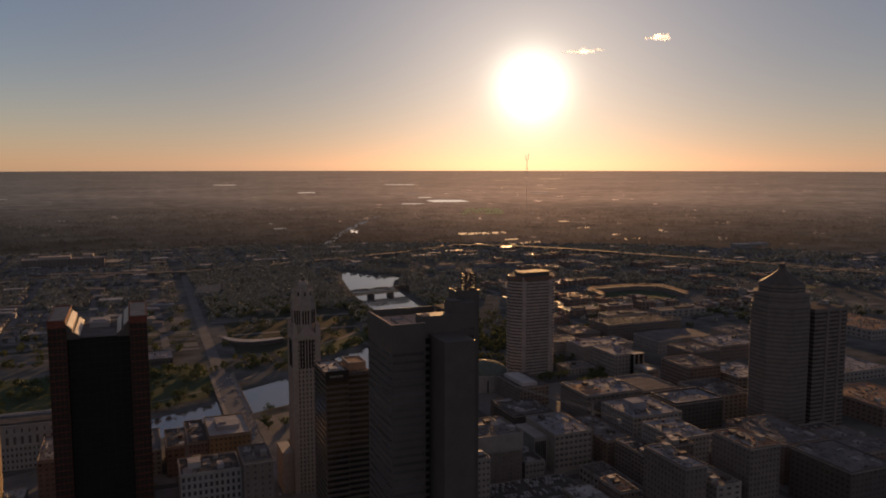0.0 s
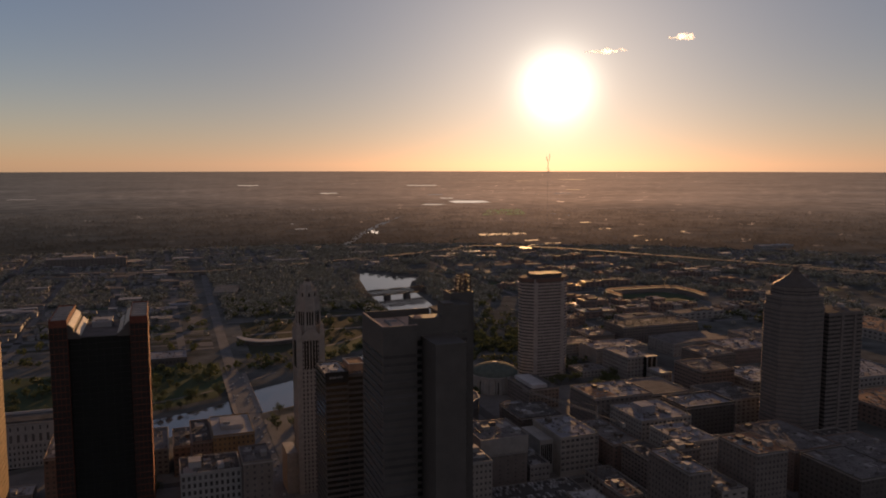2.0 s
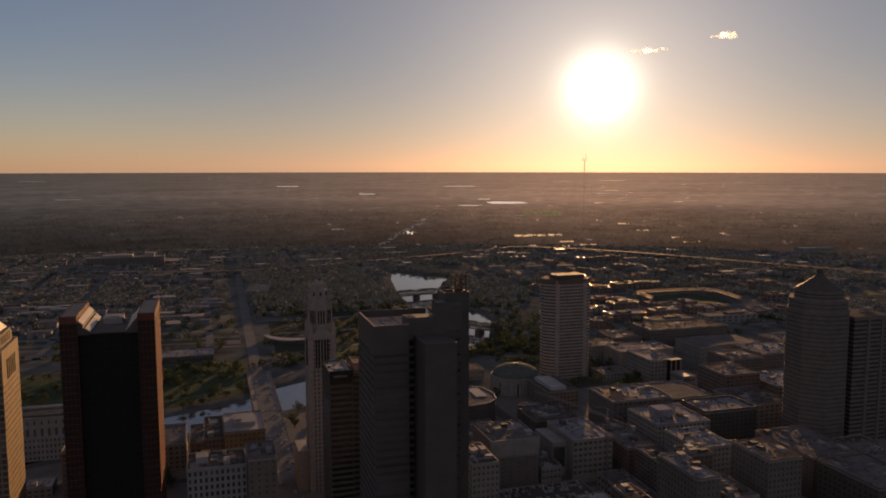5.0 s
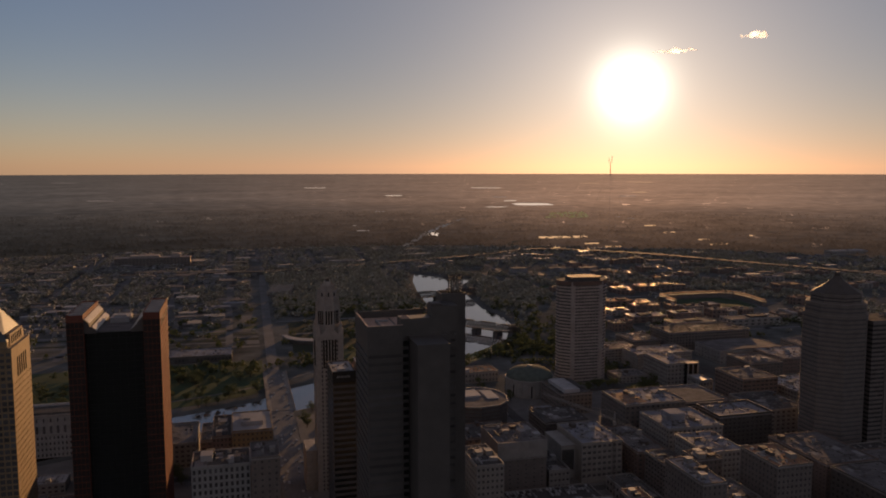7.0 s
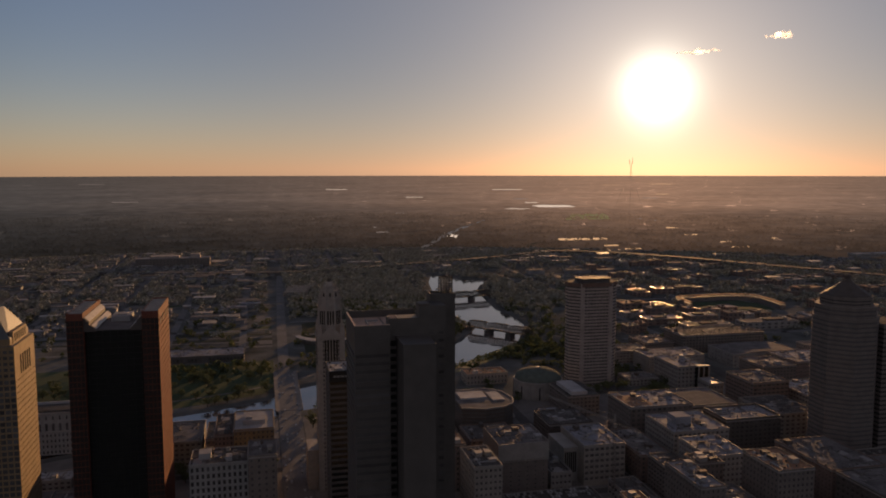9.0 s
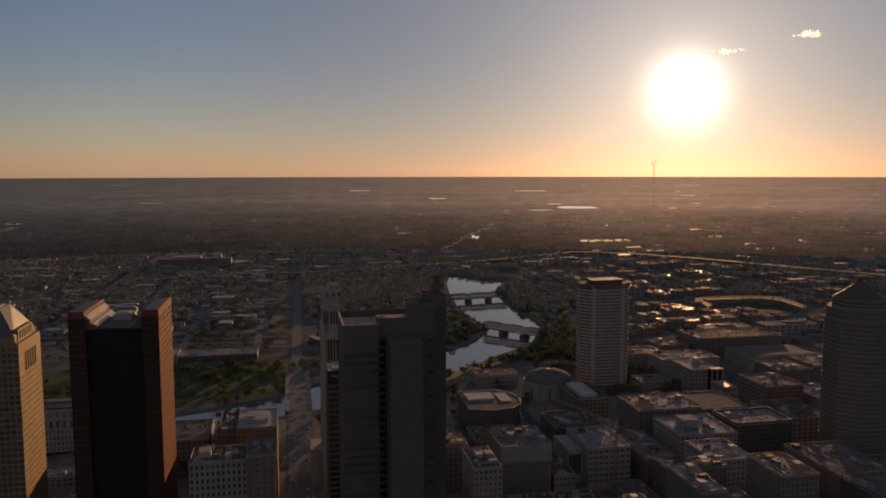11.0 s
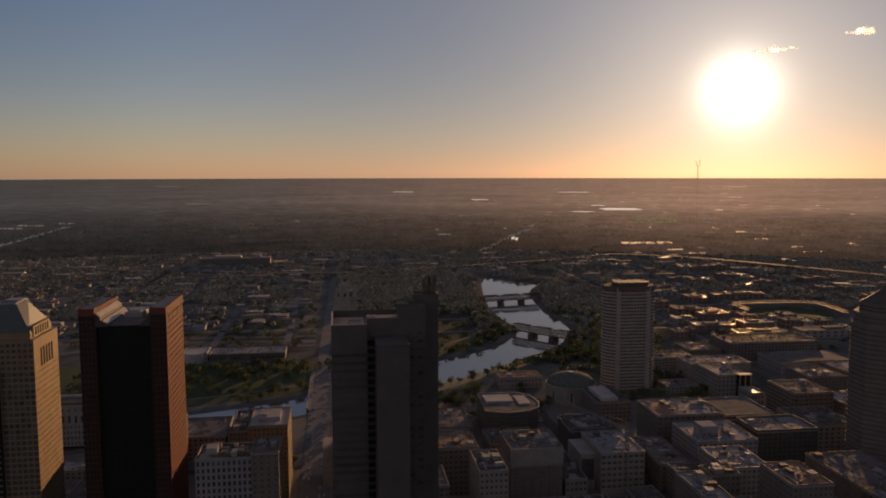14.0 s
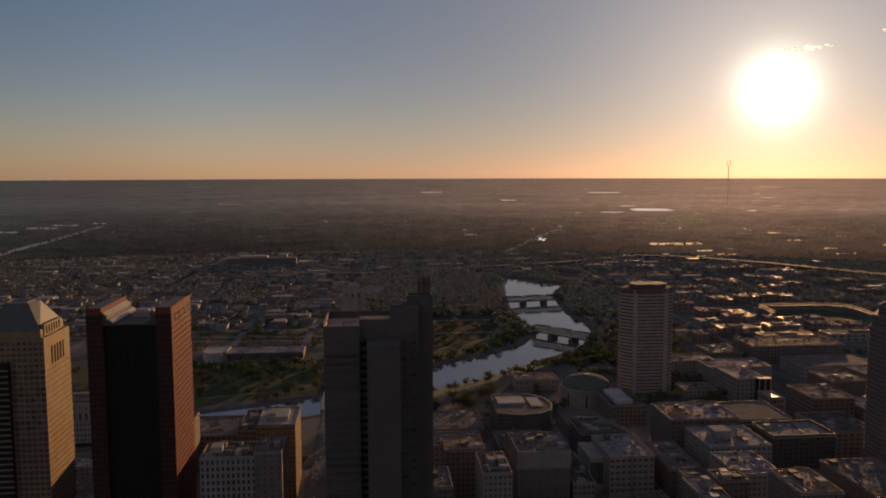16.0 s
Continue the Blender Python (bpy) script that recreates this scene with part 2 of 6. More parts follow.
def water_material():
    m = bpy.data.materials.new("river_water")
    m.use_nodes = True
    nt = m.node_tree
    N, L = nt.nodes.new, nt.links.new
    b = nt.nodes["Principled BSDF"]
    b.inputs["Base Color"].default_value = (0.075, 0.066, 0.068, 1)
    b.inputs["Roughness"].default_value = 0.07
    b.inputs["IOR"].default_value = 1.8
    b.inputs["Specular IOR Level"].default_value = 1.0
    g = N("ShaderNodeNewGeometry")
    n1 = N("ShaderNodeTexNoise")
    n1.inputs["Scale"].default_value, n1.inputs["Detail"].default_value = 0.12, 5
    L(g.outputs["Position"], n1.inputs["Vector"])
    bp = N("ShaderNodeBump")
    bp.inputs["Strength"].default_value, bp.inputs["Distance"].default_value = 0.06, 0.5
    L(n1.outputs["Fac"], bp.inputs["Height"])
    L(bp.outputs[0], b.inputs["Normal"])
    return m


def distance_material():
    """The plain far out: woods and fields, with evening haze painted in as emission, warmer under the sun."""
    m = material("far_plain", (0.032, 0.036, 0.032), 0.95, spec=0.0, var=0.5, scale=0.0011, fine=0.006, bump=0, attr="plan", tint=(0.068, 0.07, 0.062))
    nt = m.node_tree
    N, L = nt.nodes.new, nt.links.new

    def math_node(op, a, b=None):
        n = N("ShaderNodeMath")
        n.operation = op
        for k, v in enumerate((a, b)):
            if v is None:
                continue
            if isinstance(v, (int, float)):
                n.inputs[k].default_value = v
            else:
                L(v, n.inputs[k])
        return n.outputs[0]

    at = N("ShaderNodeAttribute")
    at.attribute_name = "plan"
    sep = N("ShaderNodeSeparateXYZ")
    L(at.outputs["Vector"], sep.inputs[0])
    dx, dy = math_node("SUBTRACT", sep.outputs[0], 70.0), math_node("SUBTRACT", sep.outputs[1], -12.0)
    # painted haze: emission rises with depth and towards the sun's bearing
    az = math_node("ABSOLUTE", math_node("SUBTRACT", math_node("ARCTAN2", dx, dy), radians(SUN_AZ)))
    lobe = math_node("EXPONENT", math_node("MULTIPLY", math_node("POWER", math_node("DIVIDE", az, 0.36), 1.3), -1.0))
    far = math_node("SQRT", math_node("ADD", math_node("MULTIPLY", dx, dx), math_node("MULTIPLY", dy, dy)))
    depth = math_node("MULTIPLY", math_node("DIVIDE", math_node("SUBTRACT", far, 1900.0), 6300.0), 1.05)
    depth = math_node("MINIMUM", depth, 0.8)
    n1 = N("ShaderNodeTexNoise")
    n1.inputs["Scale"].default_value, n1.inputs["Detail"].default_value = 0.008, 9
    n1.inputs["Roughness"].default_value = 0.72
    L(at.outputs["Vector"], n1.inputs["Vector"])
    n3 = N("ShaderNodeTexNoise")
    n3.inputs["Scale"].default_value, n3.inputs["Detail"].default_value = 0.0009, 3
    L(at.outputs["Vector"], n3.inputs["Vector"])
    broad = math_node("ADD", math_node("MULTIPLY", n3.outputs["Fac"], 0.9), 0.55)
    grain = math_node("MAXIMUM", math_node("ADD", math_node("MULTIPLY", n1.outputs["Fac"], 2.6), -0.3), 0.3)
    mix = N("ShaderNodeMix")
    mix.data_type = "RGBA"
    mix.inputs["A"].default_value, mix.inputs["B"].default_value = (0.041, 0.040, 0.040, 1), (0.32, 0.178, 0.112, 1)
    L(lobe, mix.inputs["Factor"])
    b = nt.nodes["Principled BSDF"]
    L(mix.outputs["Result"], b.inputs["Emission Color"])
    # sparse spots of extra emission, painted sun glints of roofs and ponds
    n2 = N("ShaderNodeTexNoise")
    n2.inputs["Scale"].default_value, n2.inputs["Detail"].default_value = 0.0075, 2
    L(at.outputs["Vector"], n2.inputs["Vector"])
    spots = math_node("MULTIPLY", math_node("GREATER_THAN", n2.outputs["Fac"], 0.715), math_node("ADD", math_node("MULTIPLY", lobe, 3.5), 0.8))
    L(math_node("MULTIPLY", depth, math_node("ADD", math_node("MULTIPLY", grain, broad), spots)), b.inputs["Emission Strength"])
    return m


# an emissive surface, for light painted onto the far land
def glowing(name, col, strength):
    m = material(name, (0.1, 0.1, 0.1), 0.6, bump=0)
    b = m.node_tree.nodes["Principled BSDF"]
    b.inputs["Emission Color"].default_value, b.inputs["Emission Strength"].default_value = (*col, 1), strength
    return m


# emission replaces sun glint, sky reflection and sunlight on these far surfaces
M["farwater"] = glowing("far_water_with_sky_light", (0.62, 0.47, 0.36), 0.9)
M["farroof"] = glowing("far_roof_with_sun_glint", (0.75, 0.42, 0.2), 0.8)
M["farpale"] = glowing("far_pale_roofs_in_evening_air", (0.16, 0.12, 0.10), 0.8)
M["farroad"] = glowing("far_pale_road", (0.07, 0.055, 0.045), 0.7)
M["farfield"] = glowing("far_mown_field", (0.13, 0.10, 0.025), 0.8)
M["ground"] = ground_material()
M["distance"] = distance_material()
M["water"] = water_material()


def cloud_material():
    m = bpy.data.materials.new("cloud_vapour")
    m.use_nodes = True
    nt = m.node_tree
    N, L = nt.nodes.new, nt.links.new
    nt.nodes.remove(nt.nodes["Principled BSDF"])
    d, tr, mx = N("ShaderNodeBsdfDiffuse"), N("ShaderNodeBsdfTranslucent"), N("ShaderNodeMixShader")
    d.inputs["Color"].default_value = tr.inputs["Color"].default_value = (0.95, 0.95, 0.95, 1)
    mx.inputs[0].default_value = 0.8
    L(d.outputs[0], mx.inputs[1])
    L(tr.outputs[0], mx.inputs[2])
    # a little emission paints in white sunlight that the lamp does not give
    em, ad = N("ShaderNodeEmission"), N("ShaderNodeAddShader")
    em.inputs["Color"].default_value, em.inputs["Strength"].default_value = (1.0, 0.86, 0.72, 1), 0.22
    L(mx.outputs[0], ad.inputs[0])
    L(em.outputs[0], ad.inputs[1])
    # wisps: thin parts let the sky through
    g, n1, rp, tp, m2 = N("ShaderNodeNewGeometry"), N("ShaderNodeTexNoise"), N("ShaderNodeValToRGB"), N("ShaderNodeBsdfTransparent"), N("ShaderNodeMixShader")
    n1.inputs["Scale"].default_value, n1.inputs["Detail"].default_value = 0.045, 6
    rp.color_ramp.elements[0].position, rp.color_ramp.elements[1].position = 0.30, 0.95
    L(g.outputs["Position"], n1.inputs["Vector"])
    L(n1.outputs["Fac"], rp.inputs[0])
    L(rp.outputs[0], m2.inputs[0])
    L(tp.outputs[0], m2.inputs[1])
    L(ad.outputs[0], m2.inputs[2])
    L(m2.outputs[0], nt.nodes["Material Output"].inputs["Surface"])
    return m


M["cloud"] = cloud_material()

# ---- building helpers ----
CUBE_V = np.array([(x, y, z) for x in (0, 1) for y in (0, 1) for z in (0, 1)], float)
CUBE_F = np.array([(0, 1, 3, 2), (4, 6, 7, 5), (0, 4, 5, 1), (2, 3, 7, 6), (0, 2, 6, 4), (1, 5, 7, 3)])


def mesh_from(name, verts, faces, mat):
    me = bpy.data.meshes.new(name)
    me.from_pydata([tuple(v) for v in verts], [], [tuple(int(i) for i in f) for f in faces])
    me.materials.append(mat)
    me.update()
    return me


def boxes(name, items, mat):
    """One mesh out of axis-aligned boxes (x0, x1, y0, y1, z0, z1)."""
    v, f = [], []
    for k, (x0, x1, y0, y1, z0, z1) in enumerate(items):
        v.append(CUBE_V * (x1 - x0, y1 - y0, z1 - z0) + (x0, y0, z0))
        f.append(CUBE_F + 8 * k)
    return mesh_from(name, np.concatenate(v), np.concatenate(f), mat)


def prism(name, pts, z0, z1, mat, top=None):
    """An upright solid on the outline pts; top: another outline for its upper rim."""
    n = len(pts)
    top = top or pts
    v = [(x, y, z0) for x, y in pts] + [(x, y, z1) for x, y in top]
    f = [tuple(range(n - 1, -1, -1)), tuple(range(n, 2 * n))] + [(i, (i + 1) % n, n + (i + 1) % n, n + i) for i in range(n)]
    return mesh_from(name, v, f, mat)


def bars(name, segs, r, mat):
    """One mesh of square bars along straight segments (a, b)."""
    v, f = [], []
    for k, (a, b) in enumerate(segs):
        a, b = Vector(a), Vector(b)
        d = (b - a).normalized()
        s = d.cross(Vector((0, 0, 1)) if abs(d.z) < 0.9 else Vector((1, 0, 0))).normalized() * r
        u = d.cross(s).normalized() * r
        v += [a + s + u, a + s - u, a - s - u, a - s + u, b + s + u, b + s - u, b - s - u, b - s + u]
        o = 8 * k
        f += [(o, o + 1, o + 2, o + 3), (o + 7, o + 6, o + 5, o + 4)] + [(o + i, o + 4 + i, o + 4 + (i + 1) % 4, o + (i + 1) % 4) for i in range(4)]
    return mesh_from(name, v, f, mat)


def thing(name, x, y, z, label, category, group="", kind=""):
    ob = new(name)
    ob.location = (x, y, z)
    ob.empty_display_size = 2
    return tagged(ob, label, category, group, kind)


def part(name, me, parent, label="", kind=""):
    """Links a mesh in world places as one part under a thing or another part."""
    ob = new(name, me)
    ob.parent = parent
    if parent.parent is None:
        ob.matrix_parent_inverse = Matrix.Translation(-Vector(parent.location))
    if label or kind:
        tagged(ob, label, "", "", kind)
    return ob


PANE = {}


def pane(parent, x0, x1, y0, y1, z0, z1, mat, name="pane"):
    """One window pane (or other boxy piece) that shares a unit mesh."""
    key = (name, mat)
    if key not in PANE:
        PANE[key] = boxes(name, [(0, 1, 0, 1, 0, 1)], M[mat])
    ob = new(name, PANE[key])
    ob.parent = parent
    ob.matrix_parent_inverse = Matrix.Translation(-Vector(parent.location))
    ob.location, ob.scale = (x0, y0, z0), (x1 - x0, y1 - y0, z1 - z0)
    return ob


def pierced(name, us, ws, deep, side, box, mat):
    """One slab of wall with an opening in every odd cell of the grid us x ws."""
    nu, nw = len(us), len(ws)
    x0, x1, y0, y1 = box
    v = []
    for d in (0, deep):
        for u in us:
            for w in ws:
                v.append({"S": (u, y0 + d, w), "N": (u, y1 - d, w), "E": (x1 - d, u, w), "W": (x0 + d, u, w)}[side])
    ix = lambda d, i, j: d * nu * nw + i * nw + j  # noqa: E731
    solid = lambda i, j: 0 <= i < nu - 1 and 0 <= j < nw - 1 and not (i % 2 and j % 2)  # noqa: E731
    f = []
    for i in range(nu - 1):
        for j in range(nw - 1):
            if not solid(i, j):
                continue
            f.append((ix(0, i, j), ix(0, i + 1, j), ix(0, i + 1, j + 1), ix(0, i, j + 1)))
            f.append((ix(1, i, j), ix(1, i, j + 1), ix(1, i + 1, j + 1), ix(1, i + 1, j)))
            for di, dj, p, q in ((-1, 0, (i, j), (i, j + 1)), (1, 0, (i + 1, j), (i + 1, j + 1)), (0, -1, (i, j), (i + 1, j)), (0, 1, (i, j + 1), (i + 1, j + 1))):
                if not solid(i + di, j + dj):
                    f.append((ix(0, *p), ix(0, *q), ix(1, *q), ix(1, *p)))
    return mesh_from(name, v, f, mat)


def facade(own, side, x0, x1, y0, y1, z0, z1, n, nz, wf, hf, wall, glass, deep=0.5, panes=True, limit=260, base=0.0, head=0.0, label=""):
    """A wall of piers and spandrels with real openings; panes stand back in them. side: S (front, -y), N (+y), E (+x), W (-x)."""
    a, b = (x0, x1) if side in "SN" else (y0, y1)
    zb, zt = z0 + base, z1 - head
    end = 0.0 if wf < 0.995 else 0.35
    cw, ch = (b - a - 2 * end) / n, (zt - zb) / nz
    pw, sh = cw * (1 - wf), ch * (1 - hf)
    us = [a] + [c for i in range(n) for c in (a + end + i * cw + max(pw / 2, 0.02), a + end + (i + 1) * cw - max(pw / 2, 0.02))] + [b]
    ws = [z0] + [c for j in range(nz) for c in (zb + j * ch + sh / 2, zb + (j + 1) * ch - sh / 2)] + [z1]

    def place(u0, u1, w0, w1, d0, d1):
        if side == "S":
            return (u0, u1, y0 + d0, y0 + d1, w0, w1)
        if side == "N":
            return (u0, u1, y1 - d1, y1 - d0, w0, w1)
        if side == "E":
            return (x1 - d1, x1 - d0, u0, u1, w0, w1)
        return (x0 + d0, x0 + d1, u0, u1, w0, w1)

    part("wall", pierced("wall", us, ws, deep, side, (x0, x1, y0, y1), M[wall]), own, label)
    if not panes:
        return
    rest = []
    count = 0
    for j in range(nz - 1, -1, -1):
        for i in range(n if wf < 0.995 else 1):
            u0, u1, w0, w1 = us[2 * i + 1], us[2 * i + 2], ws[2 * j + 1], ws[2 * j + 2]
            box = place(u0, u1, w0, w1, deep - 0.14, deep - 0.02)
            if count < limit:
                pane(own, *box, glass)
                count += 1
            else:
                rest.append(box)
    if rest:
        part("panes", boxes("panes", rest, M[glass]), own, "", "stuff")


def roof_units(own, x0, x1, y0, y1, z, n, seed, mat="vent"):
    """Rooftop plant: chillers with fan cowls, ducts on feet, stair heads and pipes."""
    rng = random.Random(seed)
    for k in range(n):
        kind = k % 4
        if kind == 0:
            w, d, h = rng.uniform(3, 6), rng.uniform(3, 7), rng.uniform(2.2, 3.6)
        elif kind == 1:
            w, d, h = rng.uniform(1.5, 3), rng.uniform(1.5, 3), rng.uniform(1.0, 1.8)
        elif kind == 2:
            w, d, h = rng.uniform(0.7, 1.1), rng.uniform(6, 14), rng.uniform(0.8, 1.2)
        else:
            w, d, h = rng.uniform(6, 11), rng.uniform(0.8, 1.4), rng.uniform(0.8, 1.3)
        x, y = rng.uniform(x0 + 1, max(x0 + 1.1, x1 - w - 1)), rng.uniform(y0 + 1, max(y0 + 1.1, y1 - d - 1))
        w, d = min(w, x1 - x - 0.3), min(d, y1 - y - 0.3)
        if w < 0.5 or d < 0.5:
            continue
        tone = rng.choice((mat, "gravel", "concrete", "darkstone", mat))
        if kind == 0:
            items = [(x, x + w, y, y + d, z, z + h), (x - 0.2, x + w + 0.2, y - 0.2, y + d + 0.2, z + h, z + h + 0.25)]
            name = "stair_head"
        elif kind == 1:
            items = [(x, x + w, y, y + d, z, z + h), (x + w * 0.2, x + w * 0.8, y + d * 0.2, y + d * 0.8, z + h, z + h + 0.45)]
            name = "chiller"
        else:
            items = [(x, x + w, y, y + d, z + 0.35, z + h), (x + w * 0.1, x + w * 0.1 + 0.3, y + d * 0.1, y + d * 0.1 + 0.3, z, z + 0.35), (x + w * 0.8, x + w * 0.8 + 0.15, y + d * 0.8, y + d * 0.8 + 0.15, z, z + 0.35)]
            name = "duct"
        part(name, boxes(name, items, M[tone]), own)


def roof_clutter(own, x0, x1, y0, y1, z, seed):
    """Patched felt, hatches, vents, pipes and kerbs, too many and small to count."""
    rng = random.Random(seed * 7 + 3)
    items = []
    area = (x1 - x0) * (y1 - y0)

    def put(w, d, h):
        if w < x1 - x0 - 1 and d < y1 - y0 - 1:
            x, y = rng.uniform(x0 + 0.3, x1 - w - 0.3), rng.uniform(y0 + 0.3, y1 - d - 0.3)
            items.append((x, x + w, y, y + d, z, z + h))

    for k in range(int(3 + area / 260)):
        put(rng.uniform(2, 9), rng.uniform(2, 12), 0.02 + 0.006 * (k + 1))
    for _ in range(int(6 + area / 60)):
        put(rng.uniform(0.4, 1.6), rng.uniform(0.4, 1.8), rng.uniform(0.4, 1.5))
    for _ in range(int(2 + area / 300)):
        put(*rng.choice(((rng.uniform(6, 18), 0.3), (0.3, rng.uniform(6, 18)))), rng.uniform(0.25, 0.5))
    if items:
        part("roof_clutter", boxes("roof_clutter", items, M["clutter"]), own, "", "stuff")


def frame_ring(name, x0, x1, y0, y1, t, z0, z1, mat):
    """A rectangular rim of thickness t, as one closed piece."""
    v = [(x, y, z) for z in (z0, z1) for x, y in ((x0, y0), (x1, y0), (x1, y1), (x0, y1), (x0 + t, y0 + t), (x1 - t, y0 + t), (x1 - t, y1 - t), (x0 + t, y1 - t))]
    f = []
    for i in range(4):
        j = (i + 1) % 4
        f += [(i, j, 8 + j, 8 + i), (4 + j, 4 + i, 12 + i, 12 + j), (8 + i, 8 + j, 12 + j, 12 + i), (j, i, 4 + i, 4 + j)]
    return mesh_from(name, v, f, mat)


def parapet(own, x0, x1, y0, y1, z, h, mat, t=0.5, cope=""):
    if cope:
        part("coping", frame_ring("coping", x0 - 0.1, x1 + 0.1, y0 - 0.1, y1 + 0.1, t + 0.1, z + h, z + h + 0.12, M[cope]), own)
    part("parapet", frame_ring("parapet", x0, x1, y0, y1, t, z, z + h, M[mat]), own)


FOOT = []


def block(own, x0, x1, y0, y1, z0, z1, wall, glass, nx, ny, nz, wf=0.55, hf=0.5, roof="gravel", sides="SW", units=3, para=1.0, base=0.0, head=0.6, deep=0.5, seed=1, limit=12, core="glass", cope="", front=None):
    """A rectangular mass: glazed core, four walls with openings, roof slab, parapet and rooftop units."""
    FOOT.append((x0, x1, y0, y1))
    part("core", boxes("core", [(x0 + deep, x1 - deep, y0 + deep, y1 - deep, z0, z1 - 0.4)], M[core]), own)
    # end walls butt between the front and back walls
    for s in "SNEW":
        ya, yb = (y0, y1) if s in "SN" else (y0 + deep, y1 - deep)
        fw, fh = front if front and s == "S" else (wf, hf)
        facade(own, s, x0, x1, ya, yb, z0, z1, nx if s in "SN" else ny, nz, fw, fh, wall, glass, deep, s in sides, limit, base, head)
    part("roof", boxes("roof", [(x0 + deep, x1 - deep, y0 + deep, y1 - deep, z1 - 0.4, z1 + 0.1)], M[roof]), own)
    if para:
        parapet(own, x0, x1, y0, y1, z1, para, wall, cope=cope)
    if units:
        roof_units(own, x0 + 1, x1 - 1, y0 + 1, y1 - 1, z1 + 0.1, units, seed)
    if units and y0 < 1100:
        roof_clutter(own, x0 + 1, x1 - 1, y0 + 1, y1 - 1, z1 + 0.1, seed)
    if z0 == 0 and 15 < z1 < 80 and wf < 0.9:
        part("ledge", frame_ring("ledge", x0 - 0.45, x1 + 0.45, y0 - 0.45, y1 + 0.45, 0.44, z1 - head - 0.2, z1 - head + 0.5, M["concrete"]), own)


def building(name, label, category, x0, x1, y0, y1, h, wall, glass="glass", nx=8, ny=8, nz=8, group="", **kw):
    own = thing(name, (x0 + x1) / 2, (y0 + y1) / 2, 0, label, category, group)
    block(own, x0, x1, y0, y1, 0, h, wall, glass, nx, ny, nz, **kw)
    return own


# ---- the land: one sheet to the horizon, with the river bed in it ----
EYE_X, EYE_Y, EYE_Z, EARTH = 70.0, -12.0, 265.0, 6.9e6
NEAR_R, FAR_R = 2600.0, 2250.0


def far_place(x, y, z=0.0):
    """Draws land beyond 2.6 km in along the line of sight, so that the earth's edge lies within 4.9 km at its true angle."""
    x, y, z = np.asarray(x, float), np.asarray(y, float), np.asarray(z, float)
    dx, dy = x - EYE_X, y - EYE_Y
    r = np.maximum(np.hypot(dx, dy), 1e-6)
    q = np.where(r > NEAR_R, NEAR_R + FAR_R * (1 - np.exp(-(np.maximum(r, NEAR_R) - NEAR_R) / FAR_R)), r)
    drop = np.where(r > NEAR_R, (r - NEAR_R) ** 2 / (2 * EARTH), 0)
    zz = EYE_Z - (EYE_Z - z + drop) * q / r
    return EYE_X + dx * q / r, EYE_Y + dy * q / r, zz


RIVER = [(-700, 520), (-400, 640), (-200, 730), (-90, 770), (13, 802), (105, 848), (157, 869), (217, 914), (319, 998), (404, 1067),
         (455, 1130), (480, 1190), (505, 1250), (511, 1297), (510, 1350), (502, 1409), (512, 1500), (520, 1580), (530, 1649), (560, 1730),
         (603, 1785), (606, 1805), (540, 1832), (486, 1915), (455, 1800), (432, 1650), (413, 1481), (412, 1380), (420, 1290), (425, 1257),
         (372, 1153), (330, 1110), (235, 1040), (175, 975), (115, 940), (72, 895), (12, 868), (-90, 835), (-200, 800), (-400, 710), (-700, 590)]


def river_depth(x, y):
    """Signed distance to the river's edge, positive in the water."""
    p = np.array(RIVER, float)
    best = np.full(x.shape, 1e9)
    inside = np.zeros(x.shape, bool)
    for (ax, ay), (bx, by) in zip(p, np.roll(p, -1, 0)):
        t = np.clip(((x - ax) * (bx - ax) + (y - ay) * (by - ay)) / ((bx - ax) ** 2 + (by - ay) ** 2), 0, 1)
        best = np.minimum(best, np.hypot(x - ax - t * (bx - ax), y - ay - t * (by - ay)))
        with np.errstate(divide="ignore", invalid="ignore"):
            cross = ((ay > y) != (by > y)) & (x < (bx - ax) * (y - ay) / (by - ay) + ax)
        inside ^= cross
    return np.where(inside, best, -best)


